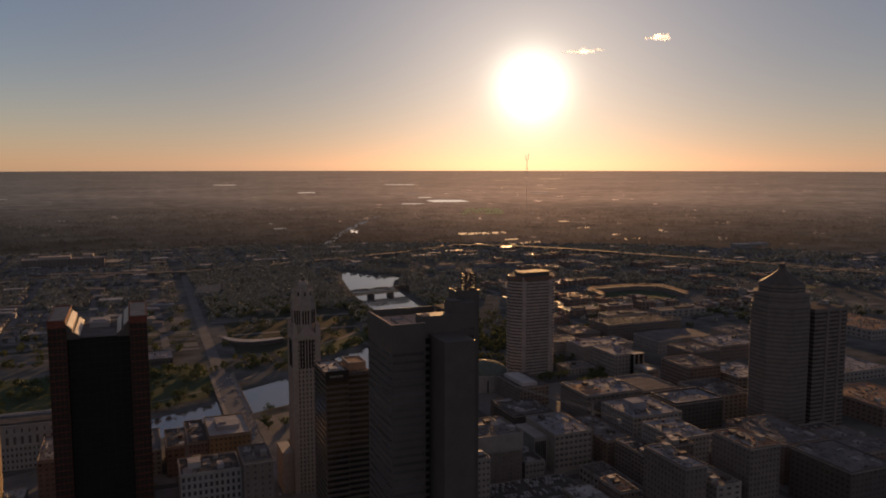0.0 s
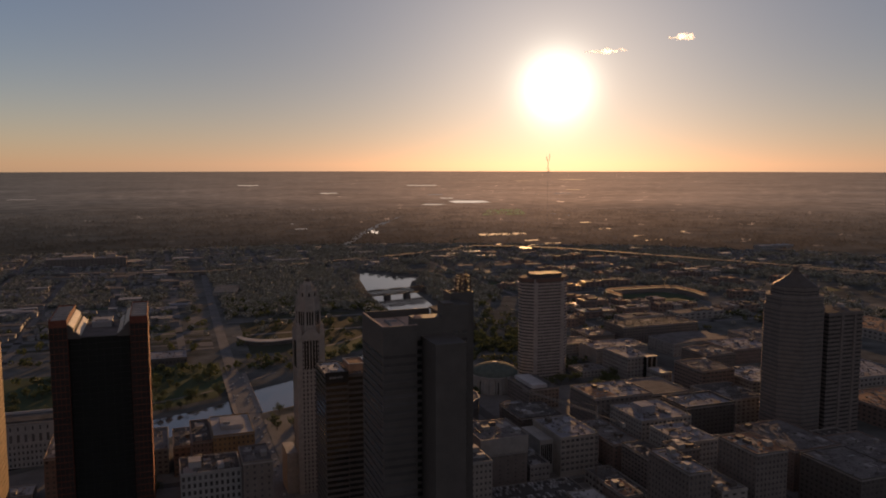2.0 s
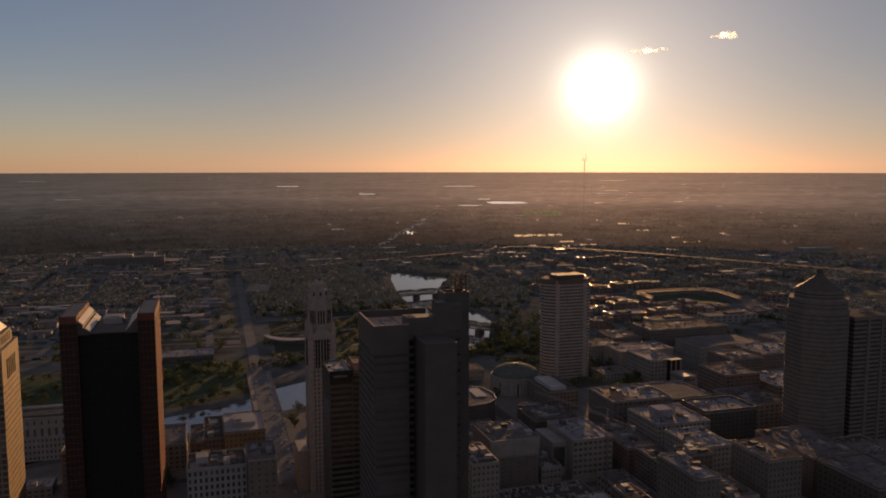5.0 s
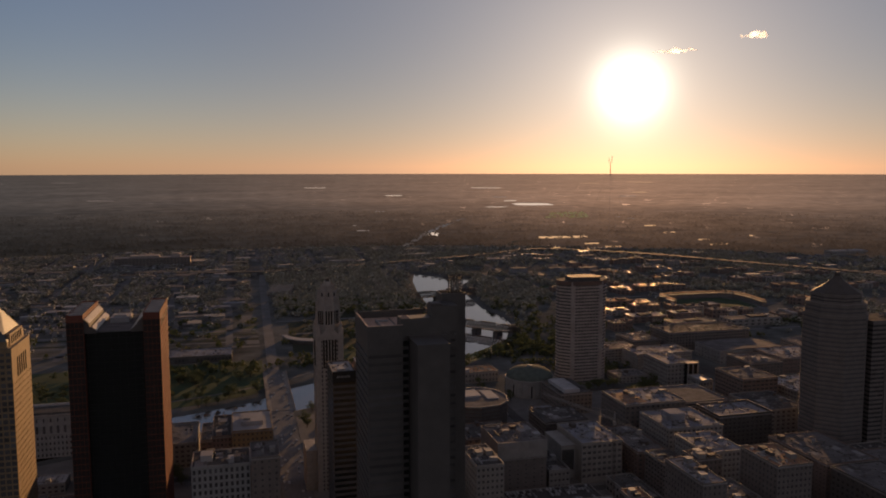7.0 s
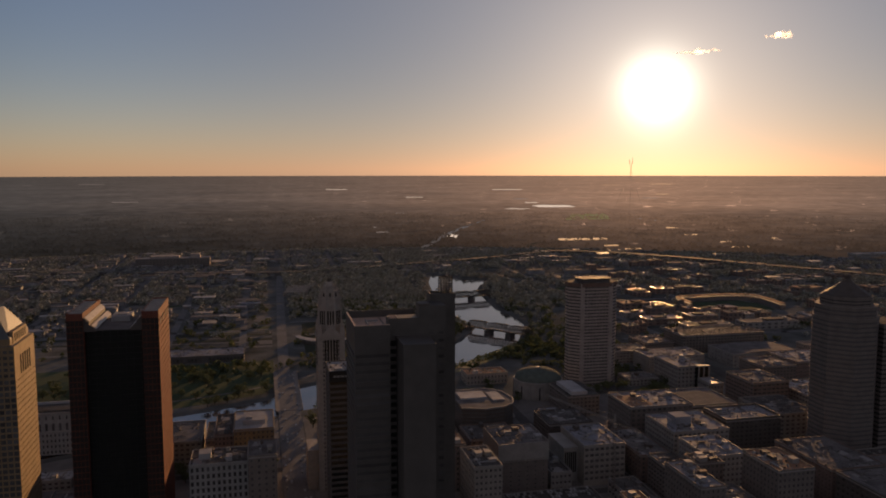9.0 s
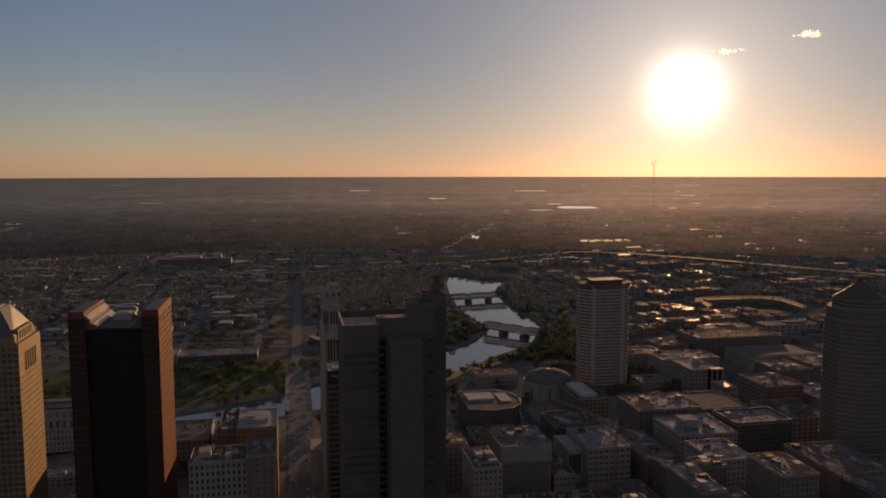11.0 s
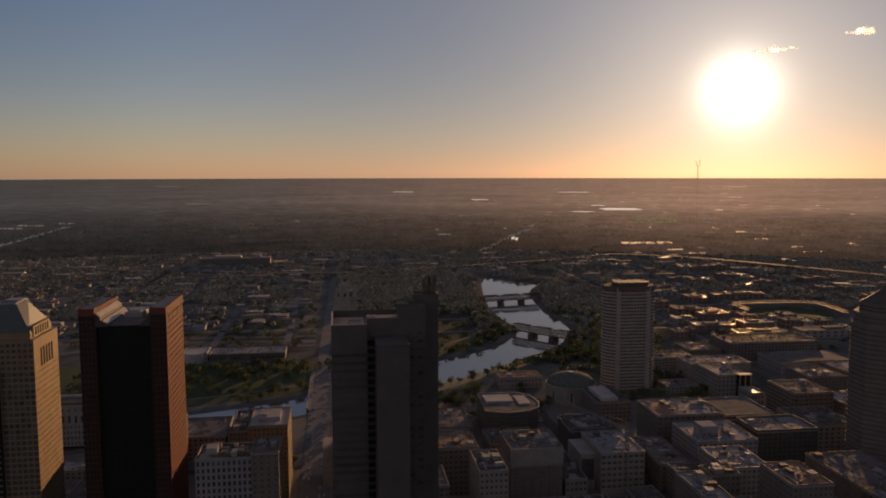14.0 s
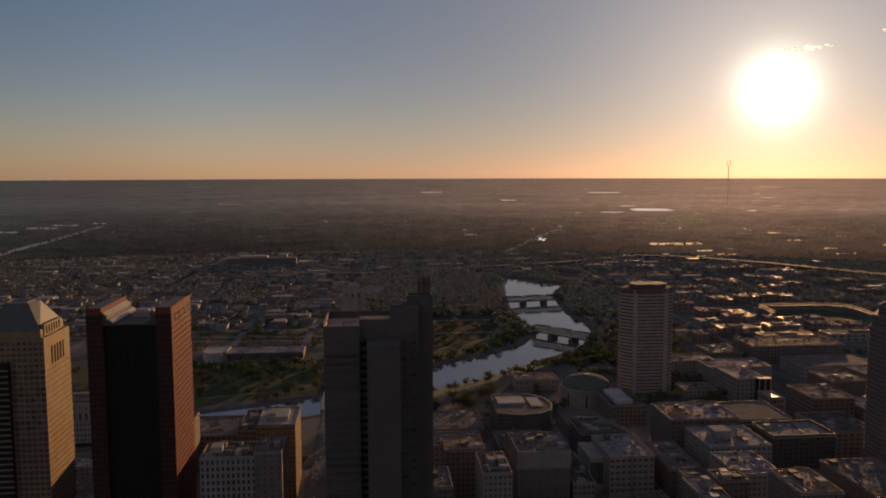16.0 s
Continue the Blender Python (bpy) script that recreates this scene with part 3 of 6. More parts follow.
def land():
    out = np.geomspace(1, 95, 44) - 1
    xs = np.concatenate([-760 - out[::-1] * 600, np.arange(-752, -210, 14), np.arange(-204, 700, 6), np.arange(706, 1300, 24), 1310 + out * 600])
    ys = np.concatenate([-300 - out[::-1] * 600, np.arange(-280, 500, 40), np.arange(506, 760, 12), np.arange(764, 1960, 6), np.arange(1970, 2600, 24), 2610 + out * 600])
    X, Y = np.meshgrid(xs, ys, indexing="ij")
    d = river_depth(X, Y)
    s = np.clip((d + 9) / 18, 0, 1)
    Z = -5.0 * s * s * (3 - 2 * s)
    x, y, z = far_place(X, Y, Z)
    n, m = X.shape
    v = np.stack([x, y, z], -1).reshape(-1, 3)
    i, j = np.meshgrid(np.arange(n - 1), np.arange(m - 1), indexing="ij")
    k = (i * m + j).ravel()
    f = np.stack([k, k + m, k + m + 1, k + 1], -1)
    plan = np.stack([X, Y, Z], -1).reshape(-1, 3)
    rr = np.hypot(X - EYE_X, Y - EYE_Y)
    cell = np.minimum(np.minimum(rr[:-1, :-1], rr[1:, :-1]), np.minimum(rr[:-1, 1:], rr[1:, 1:])).ravel() > NEAR_R
    # the backdrop's material carries haze as emission
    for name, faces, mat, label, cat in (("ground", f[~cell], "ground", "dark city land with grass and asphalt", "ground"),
                                         ("backdrop", f[cell], "distance", "far wooded plain to the horizon, evening haze painted as glow", "horizon")):
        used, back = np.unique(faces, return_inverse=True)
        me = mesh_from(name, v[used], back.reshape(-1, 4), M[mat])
        at = me.attributes.new("plan", "FLOAT_VECTOR", "POINT")
        at.data.foreach_set("vector", plan[used].reshape(-1).astype(np.float32))
        me.polygons.foreach_set("use_smooth", [True] * len(me.polygons))
        tagged(new(name, me), label, cat, "", "structure")


land()
tagged(new("water", mesh_from("water", [(x, y, -2.2) for x, y in ((-720, 480), (640, 480), (640, 1930), (-720, 1930))], [(0, 1, 2, 3)], M["water"])),
       "calm river water mirroring the evening sky", "river", "", "structure")


def flat_patch(name, pts, z, mat, label, category, kind="structure", thick=0.3):
    n = len(pts)
    x, y, zz = far_place([p[0] for p in pts], [p[1] for p in pts], z)
    v = [(a, b, c) for a, b, c in zip(x, y, zz)] + [(a, b, c - thick) for a, b, c in zip(x, y, zz)]
    f = [tuple(range(n)), tuple(range(2 * n - 1, n - 1, -1))] + [(i, n + i, n + (i + 1) % n, (i + 1) % n) for i in range(n)]
    return tagged(new(name, mesh_from(name, v, f, mat)), label, category, "", kind)


def strip(name, line, width, z, mat, label, category="road", thick=0.3):
    """A road or path along a polyline, with thickness."""
    p = [Vector(q) for q in line]
    left, right = [], []
    for i, q in enumerate(p):
        d = (p[min(i + 1, len(p) - 1)] - p[max(i - 1, 0)]).normalized()
        left.append(q + Vector((-d.y, d.x)) * width / 2)
        right.append(q - Vector((-d.y, d.x)) * width / 2)
    n = len(p)
    pts = left + right
    x, y, zz = far_place([q.x for q in pts], [q.y for q in pts], z)
    v = list(zip(x, y, zz)) + list(zip(x, y, zz - thick))
    o = 2 * n
    f = []
    for i in range(n - 1):
        f += [(i, n + i, n + i + 1, i + 1), (o + i, o + i + 1, o + n + i + 1, o + n + i), (i, i + 1, o + i + 1, o + i), (n + i, o + n + i, o + n + i + 1, n + i + 1)]
    return tagged(new(name, mesh_from(name, v, f, mat)), label, category, "", "structure")


def bent(a, b, c, n=14):
    a, b, c = Vector(a), Vector(b), Vector(c)
    return [tuple(a * (1 - t) ** 2 + b * 2 * t * (1 - t) + c * t * t) for t in (i / (n - 1) for i in range(n))]


# streets of the grid, the avenue and the far roads
strip("road", [(98, -200), (98, 400), (98, 846)], 24, 0.18, M["street"], "wide worn asphalt avenue running to the river bridge")
strip("road", [(97, 1016), (100, 1300), (110, 1900), (140, 2600)], 15, 0.18, M["street"], "straight worn asphalt avenue beyond the river")
for sx, w, ya, yb in ((248, 10, 250, 700), (374, 9, 250, 740), (484, 7, 250, 700), (-52, 8, 250, 505), (650, 12, 300, 900), (338, 12, 640, 840)):
    strip("road", [(sx, ya), (sx, (ya + yb) / 2), (sx, yb)], w, 0.24, M["asphalt"], "asphalt side street between office blocks")
for sy, w, xa, xb in ((566, 9, 112, 545), (650, 9, 112, 486), (480, 6, 112, 480), (494, 11, -200, 86), (672, 9, -60, 86), (836, 9, 380, 640)):
    strip("road", [(xa, sy), ((xa + xb) / 2, sy), (xb, sy)], w, 0.3, M["asphalt"], "asphalt cross street between office blocks")
flat_patch("pavement", [(111, 250), (640, 250), (640, 830), (380, 830), (230, 850), (160, 840), (111, 820)], 0.12, M["pavement"], "grey concrete pavements round the office blocks", "pavement")
flat_patch("pavement", [(-210, 250), (85, 250), (85, 820), (10, 770), (-90, 750), (-210, 700)], 0.12, M["pavement"], "grey concrete pavements round the towers", "pavement")
strip("road", [(950, 2330), (1020, 2310), (1110, 2250), (1190, 2160), (1256, 2075), (1315, 1978), (1370, 1880), (1430, 1782), (1487, 1690), (1528, 1616), (1561, 1552), (1640, 1380), (1720, 1180)], 30, 9.0, M["motorway"], "pale motorway on a bank crossing the flat suburbs", thick=9.0)
strip("road", [(-900, 2240), (-528, 2151), (-323, 2097), (-117, 2033), (0, 2005), (110, 1995), (230, 2015), (330, 2050), (448, 2096), (623, 2158), (760, 2220), (880, 2290), (948, 2328)], 24, 8.0, M["motorway"], "pale motorway on a bank curving through the suburbs", thick=8.0)
STREETS = [((-700, yy), (84, yy + 6)) for yy in (1172, 1300, 1420, 1550, 1690, 1840)] + [((116, yy), (400, yy)) for yy in (1250, 1360)] + [((116, yy), (640, yy + 30)) for yy in (2180, 2320)]
STREETS += [((xx, 1150), (xx - 10, 2500)) for xx in (40, -70, -190, -310, -430)] + [((260, 2120), (270, 2520)), ((400, 2150), (420, 2520))]
STREETS += [((1480, yy), (2050, yy - 150)) for yy in (1250, 1400, 1950)] + [((620, yy), (1300, yy - 20)) for yy in (1105, 1235, 1310, 1450, 1600, 1720, 1860)] + [((xx, 1090), (xx + 20, 2060)) for xx in (690, 900, 1010, 1140, 1290)]
for a, b in STREETS:
    strip("road", [a, ((a[0] + b[0]) / 2, (a[1] + b[1]) / 2), b], 11, 0.2, M["street"], "worn asphalt street between low blocks")
# M["farroad"] emits: the road's pale light is painted as glow
strip("road", bent((540, 2350), (640, 2800), (1180, 3900)), 26, 2.0, M["farroad"], "far dual carriageway between woods, its pale light painted as glow")
strip("road", bent((1010, 2350), (880, 2560), (1080, 2700)), 16, 0.3, M["lawn"], "grassed loop of a motorway slip road")
# emissive again, with the light on the road painted in
strip("road", bent((-1050, 2560), (-1085, 3050), (-1170, 4000)), 34, 2.0, M["farroad"], "motorway into far woods, its pale light painted as glow")
LOTS_FLAT = []
rng = random.Random(404)
for k in range(150):
    x, y = rng.uniform(-560, 70), rng.uniform(1140, 2450)
    if k > 85:
        x, y = rng.uniform(560, 1900), rng.uniform(1080, 2200)
    w, d = rng.uniform(18, 70), rng.uniform(14, 46)
    lot = (x, min(x + w, 84) if k <= 85 else x + w, y, y + d)
    if math.hypot(lot[1] - EYE_X, lot[3] - EYE_Y) > 2500 or any(lot[0] < q[1] + 3 and lot[1] > q[0] - 3 and lot[2] < q[3] + 3 and lot[3] > q[2] - 3 for q in LOTS_FLAT):
        continue
    LOTS_FLAT.append(lot)
    flat_patch("parking_lot", [(lot[0], lot[2]), (lot[1], lot[2]), (lot[1], lot[3]), (lot[0], lot[3])], 0.1, M[("street", "pavement", "asphalt", "lawn", "street")[k % 5]], "open paved or grassed lot between low buildings", "parking lot")
strip("path", bent((-60, 905), (60, 925), (150, 1010)), 4, 0.12, M["pavement"], "pale footpath curving over a riverside lawn", "path")
strip("path", bent((225, 900), (330, 985), (440, 1080)), 5, 0.12, M["pavement"], "pale riverside footpath on the bank", "path")
flat_patch("lawn", [(-420, 735), (-200, 826), (-90, 862), (12, 894), (70, 919), (84, 950), (84, 1085), (-420, 1085)], 0.1, M["lawn"], "riverside lawn on the far bank", "lawn")
flat_patch("lawn", [(165, 855), (225, 890), (330, 975), (415, 1045), (450, 1095), (430, 1100), (300, 975), (190, 890)], 0.1, M["meadow"], "bright grass strip along the near river bank", "lawn")
flat_patch("lawn", [(190, 1030), (290, 1100), (350, 1160), (360, 1230), (325, 1190), (255, 1140), (180, 1110)], 0.1, M["lawn"], "grassy spit beside the river bend", "lawn")
flat_patch("field", [(130, 1120), (180, 1114), (253, 1144), (318, 1193), (350, 1300), (334, 1392), (240, 1420), (135, 1340)], 0.14, M["earth"], "open field of dry grass and bare earth", "field")
strip("path", bent((240, 1134), (366, 1200), (352, 1330)), 6, 0.2, M["pavement"], "pale track curving round the open field", "path")
for yy, ww, mm, ll in ((1212, 7, "street", "asphalt service road along the rail corridor"), (1228, 9, "earth", "gravel bed of a railway line"), (1246, 6, "street", "worn asphalt lane along the rail corridor"),
                       (1268, 10, "earth", "gravel bed of a second railway line"), (1292, 8, "pavement", "pale concrete lane beside the railway")):
    strip("road", [(-700, yy + 46), (-300, yy + 22), (84, yy)], ww, 0.16, M[mm], ll)


def avenue_bridge():
    own = thing("road_bridge", 98, 930, 0, "wide concrete arch road bridge over the river", "bridge")
    x0, x1, y0, y1 = 83, 113, 846, 1016
    part("deck", boxes("deck", [(x0, x1, y0, y1, -0.9, 0.4)], M["bridge"]), own)
    part("roadway", boxes("roadway", [(x0 + 5, x1 - 5, y0, y1, 0.404, 0.45)], M["street"]), own)
    for sx in (x0, x1 - 0.7):
        part("balustrade", boxes("balustrade", [(sx, sx + 0.7, y0, y1, 0.4, 1.5)] + [(sx - 0.1, sx + 0.8, y, y + 1.2, 0.4, 2.0) for y in range(y0, y1 - 1, 14)], M["bridge"]), own)
    for y in range(y0 + 34, y1 - 20, 34):
        part("pier", boxes("pier", [(x0 + 2, x1 - 2, y - 2, y + 2, -6, -0.9), (x0 + 1, x1 - 1, y - 2.8, y + 2.8, -6, -3.6)], M["bridge"]), own)


avenue_bridge()


def truss_bridge(ax, ay, bx, by, z, label):
    """Through-truss railway bridge on stone piers."""
    own = thing("railway_bridge", ax, ay, 0, label, "bridge", "railway bridges over the river")
    a, b = Vector((ax, ay, z)), Vector((bx, by, z))
    d = (b - a).normalized()
    side = Vector((-d.y, d.x, 0)) * 3.4
    span = (b - a).length
    part("deck", bars("deck", [(a + side * k, b + side * k) for k in (-0.8, -0.3, 0.3, 0.8)], 0.7, M["bridgesteel"]), own)
    spans = 3
    for s in range(spans):
        p, q = a + d * span * s / spans, a + d * span * (s + 1) / spans
        L = (q - p).length
        n = 8
        for k in (-1, 1):
            segs = []
            top = [p + d * L * (i + 0.5) / n + side * k + Vector((0, 0, 11.5 if 0 < i < n - 1 else 9.5)) for i in range(n)]
            bot = [p + d * L * i / n + side * k for i in range(n + 1)]
            for i in range(n):
                segs += [(bot[i], top[i]), (top[i], bot[i + 1]), (bot[i], bot[i + 1])]
                if i:
                    segs.append((top[i - 1], top[i]))
            for seg in segs:
                part("truss_member", bars("truss_member", [seg], 0.5, M["bridgesteel"]), own)
        part("cross_bracing", bars("cross_bracing", [(p + d * L * (i + 0.5) / n - side + Vector((0, 0, 11)), p + d * L * (i + 0.5 + (1 if i < n - 1 else 0)) / n + side + Vector((0, 0, 11))) for i in range(n)] + [(p + d * L * 0.5 / n + side * k + Vector((0, 0, 11)), p + d * L * (n - 0.5) / n + side * k + Vector((0, 0, 11))) for k in (-1, 1)], 0.3, M["bridgesteel"]), own)
        if s:
            part("pier", prism("pier", [(p.x + u * 4.5 * d.x - w * 8 * d.y, p.y + u * 4.5 * d.y + w * 8 * d.x) for u, w in ((-1, -1), (0, -1.4), (1, -1), (1, 1), (0, 1.4), (-1, 1))], -6, z - 0.9, M["granite"]), own)
    for e in (a, b):
        part("abutment", prism("abutment", [(e.x + u * 5, e.y + w * 5) for u, w in ((-1, -1), (1, -1), (1, 1), (-1, 1))], -6, z - 0.9, M["granite"]), own)


truss_bridge(404, 1234, 482, 1140, 4.5, "dark riveted steel truss railway bridge on stone piers")
truss_bridge(400, 1516, 532, 1542, 4.5, "dark steel truss railway bridge farther upstream on piers")

# ---- towers ----


def granite_tower():
    own = thing("office_tower", 145, 390, 0, "tall dark grey granite office tower with banded windows", "skyscraper")
    x0, x1, y0, y1 = 117.3, 135.2, 367, 408.5
    block(own, x0, x1, y0, y1, 0, 183.6, "granite", "glass", 1, 1, 43, wf=1.0, hf=0.46, roof="tanroof", sides="SW", units=0, para=0, head=10, deep=0.7, limit=60)
    part("parapet", boxes("parapet", [(x0, x1, y0, y0 + 0.8, 183.61, 187.1), (x0, x0 + 0.8, y0 + 0.8, y1 - 0.8, 183.61, 187.1), (x0, 155.4, y1 - 0.8, y1, 183.61, 187.6)], M["granite"]), own)
    part("coping", boxes("coping", [(x0 - 0.1, x1, y0 - 0.1, y0 + 0.9, 187.1, 187.35), (x0 - 0.1, x0 + 0.9, y0 + 0.9, y1 - 0.9, 187.1, 187.35)], M["tanroof"]), own)
    part("roof_unit", boxes("roof_unit", [(126, 126.6, 384, 396, 183.7, 185.2), (126.6, 133, 395, 396, 183.7, 184.6)], M["vent"]), own)
    # middle mass: a raised front with a hatch, a low roof behind
    part("core", boxes("core", [(135.2, 155.4, 382, 407.6, 0, 183.6), (135.2, 151.2, 372, 381.98, 0, 189.3), (151.2, 155.4, 372, 381.98, 0, 195.3)], M["granite"]), own)
    part("roof", boxes("roof", [(135.4, 155.2, 382.2, 407.4, 183.61, 183.8)], M["tanroof"]), own)
    part("hatch", frame_ring("hatch", 135.6, 139.6, 372.4, 377, 0.6, 189.31, 190.3, M["tanroof"]), own)
    part("roof_cap", boxes("roof_cap", [(151.0, 156.6, 371.8, 380, 195.31, 196.3)], M["darkstone"]), own)
    part("recess_glazing", boxes("recess_glazing", [(135.3, 138.9, 370.6, 371.96, 2, 178)], M["atrium"]), own)
    for k in range(44):
        pane(own, 135.3, 138.9, 370.2, 370.58, 4 + k * 3.95, 5.6 + k * 3.95, "granite", "spandrel")
    part("lift_shaft", boxes("lift_shaft", [(139, 155, 350, 371.98, 0, 179.8), (138.8, 155.2, 349.8, 371.98, 179.8, 180.4)], M["granite"]), own, "plain granite shaft projecting from the front")
    # right wing with a column of small windows
    part("core", boxes("core", [(156.1, 164.3, 372.7, 386.9, 0, 194), (156.1, 164.3, 387, 408, 0, 187.4)], M["glass"]), own)
    facade(own, "S", 155.4, 165, 372, 409, 0, 195, 2, 44, 0.62, 0.42, "granite", "glass", 0.7, True, 100, 0, 12)
    facade(own, "E", 155.4, 165, 372.7, 387, 0, 195, 3, 44, 0.5, 0.42, "granite", "glass", 0.7, False, 0, 0, 12)
    part("roof", boxes("roof", [(156.1, 165, 372.7, 386.9, 194.2, 195.2), (155.4, 165, 387, 409, 187.41, 188.2)], M["tar"]), own)
    part("core", boxes("core", [(165, 173.6, 387, 411, 0, 186), (160.2, 173.6, 387.1, 398, 186.01, 197.6)], M["granite"]), own)
    part("parapet", frame_ring("parapet", 160.0, 173.8, 386.9, 398.2, 0.7, 197.61, 198.8, M["granite"]), own)
    # antenna cage
    seg = []
    xa, xb, ya, yb = 166.2, 172.2, 388.5, 394.5
    for lev in (199, 200.6, 202.2, 203.8, 205.4, 207):
        seg += [((xa, ya, lev), (xb, ya, lev)), ((xa, yb, lev), (xb, yb, lev)), ((xa, ya, lev), (xa, yb, lev)), ((xb, ya, lev), (xb, yb, lev))]
    for x in (xa, (xa + xb) / 2, xb):
        for y in (ya, yb):
            seg.append(((x, y, 197), (x, y, 208.2 if x != xa else 206.4)))
    cage = part("antenna_frame", bars("antenna_frame", seg, 0.26, M["bridgesteel"]), own, "dark steel antenna frame")
    for i in range(7):
        x = xa + 0.3 + i * 0.95
        part("antenna", bars("antenna", [((x, ya - 0.3, 199.6 + (i % 3)), (x, ya - 0.3, 202.4 + (i % 3)))], 0.28, M["steel"]), cage)
    part("dish", prism("dish", [(164.6 + 0.9 * math.cos(t * math.pi / 6), 391 + 0.9 * math.sin(t * math.pi / 6)) for t in range(12)], 200.5, 201.1, M["cranewhite"]), cage)


granite_tower()


def twin_shoulder_tower():
    own = thing("office_tower", -21.5, 546, 0, "dark glass tower with two red granite corner shafts", "skyscraper")
    y0, y1 = 517, 574
    for x0, x1, s in ((-49.5, -39.5, "S"), (-4.0, 6.4, "SE")):
        block(own, x0, x1, y0, y1, 0, 172, "redgranite", "redglass", 4, 22, 42, wf=0.5, hf=0.46, roof="gravel", sides=s, units=0, para=1.2, head=3.2, deep=0.28, limit=150, core="redglass", front=(0.93, 0.91))
        for k in range(6):
            part("roof_rail", boxes("roof_rail", [(x0 + 0.6, x1 - 0.6, y0 + 5 + k * 8.5, y0 + 6 + k * 8.5, 172.1, 173.6)], M["vent"]), own)
    # tall louvre slots near the top of the side wall
    for c in (525, 537, 553, 565):
        for k in range(3):
            part("louvre", boxes("louvre", [(6.42, 6.55, c + k * 1.5, c + k * 1.5 + 0.8, 163, 168)], M["darkstone"]), own)
    part("atrium", boxes("atrium", [(-39.5, -4.0, 521, 571, 0, 161)], M["atrium"]), own, "black glass curtain wall")
    for k in range(40):
        pane(own, -39.5, -4.0, 520.85, 520.99, 4 + k * 3.92, 4.35 + k * 3.92, "curtainframe", "transom")
    for k in range(8):
        pane(own, -38 + k * 4.6, -37.75 + k * 4.6, 520.7, 520.84, 0, 161, "curtainframe", "mullion")
    part("roof", boxes("roof", [(-39.5, -4.0, 521, 571, 161, 161.6)], M["gravel"]), own)
    # stepped sloping skylights beside each shaft
    for sgn, xe in ((1, -39.5), (-1, -4.0)):
        for u0, z0, u1, z1 in ((0.25, 170.2, 3.4, 167.0), (4.3, 165.2, 7.5, 162.2)):
            xa, xb = xe + sgn * u0, xe + sgn * u1
            out = [(xe + sgn * (0.01 if u0 < 1 else 3.42), z0), (xa, z0), (xb, z1), (xb, 161.02), (xe + sgn * (0.01 if u0 < 1 else 3.42), 161.02)]
            n = len(out)
            v = [(x, y, z) for y in (518, 573) for x, z in out]
            f = [tuple(range(n)), tuple(range(2 * n - 1, n - 1, -1))] + [(i, n + i, n + (i + 1) % n, (i + 1) % n) for i in range(n)]
            part("shoulder", mesh_from("shoulder", v, f, M["darkstone"]), own)
            d = Vector((xb - xa, 0, z1 - z0))
            up = Vector((-d.z, 0, d.x)).normalized() * (1 if -d.z * sgn > 0 else -1)
            up = up if up.z > 0 else -up
            for k in range(9):
                y0k, y1k = 519.5 + k * 5.95, 519.5 + k * 5.95 + 5.75
                w = []
                for h in (0.05, 0.3):
                    for y in (y0k, y1k):
                        for s in (0.06, 0.94):
                            q = Vector((xa, y, z0)) + d * s + up * h
                            w.append(tuple(q))
                part("skylight", mesh_from("skylight", w, [(0, 1, 3, 2), (4, 6, 7, 5), (0, 4, 5, 1), (2, 3, 7, 6), (0, 2, 6, 4), (1, 5, 7, 3)], M["skylight"]), own)
    part("plant_room", boxes("plant_room", [(-28, -16, 548, 566, 161.6, 165.2)], M["vent"]), own)
    part("hatch", boxes("hatch", [(-26, -18, 551, 556, 165.2, 166.2)], M["vent"]), own)


twin_shoulder_tower()


def hip_roof_tower():
    own = thing("office_tower", -110, 568, 0, "tan stone tower with a hipped blue-green copper roof", "skyscraper")
    block(own, -134, -88.5, 545, 592, 0, 148, "tan", "glass", 12, 14, 31, wf=0.34, hf=0.34, roof="gravel", sides="SE", units=0, para=0.0, head=22, deep=0.3, limit=150, front=(0.8, 0.7))
    for k in range(5):
        part("slot_window", boxes("slot_window", [(-88.45, -88.3, 557 + k * 5.2, 559.4 + k * 5.2, 127, 140)], M["atrium"]), own)
    for j in range(5):
        for k in range(12):
            pane(own, -132.6 + k * 3.72, -130.2 + k * 3.72, 544.9, 544.99, 127.4 + j * 4.0, 129.5 + j * 4.0, "glass")
    part("crown", boxes("crown", [(-131, -91.5, 548, 589.5, 148, 152.5), (-132, -90.5, 547, 590.5, 147.4, 148.6)], M["tan"]), own)
    part("gable", boxes("gable", [(-94, -90.9, 553, 584, 148.6, 156.5)], M["tan"]), own)
    for k in range(6):
        part("gable_window", boxes("gable_window", [(-90.92, -90.8, 556 + k * 4.6, 558.2 + k * 4.6, 149.6, 155)], M["atrium"]), own)
    roof_top = [(-122, 563), (-105, 563), (-103, 579), (-122, 579)]
    part("roof", prism("roof", [(-131, 548), (-91.5, 548), (-91.5, 589.5), (-131, 589.5)], 152.5, 170.3, M["copper"], roof_top), own)
    part("roof_rail", frame_ring("roof_rail", -121, -106, 564, 578, 0.4, 170.3, 171.2, M["vent"]), own)
    # lower glazed wing in front
    part("bay", boxes("bay", [(-130, -112, 541, 545, 0, 132)], M["bronze"]), own)
    for k in range(30):
        pane(own, -130.2, -111.8, 540.7, 540.98, 4 + k * 4.2, 5.2 + k * 4.2, "brick", "spandrel")


hip_roof_tower()


def ring(cx, cy, r, n, turn=0.0, sx=1.0, sy=1.0):
    return [(cx + sx * r * math.cos(turn + k * 2 * math.pi / n), cy + sy * r * math.sin(turn + k * 2 * math.pi / n)) for k in range(n)]


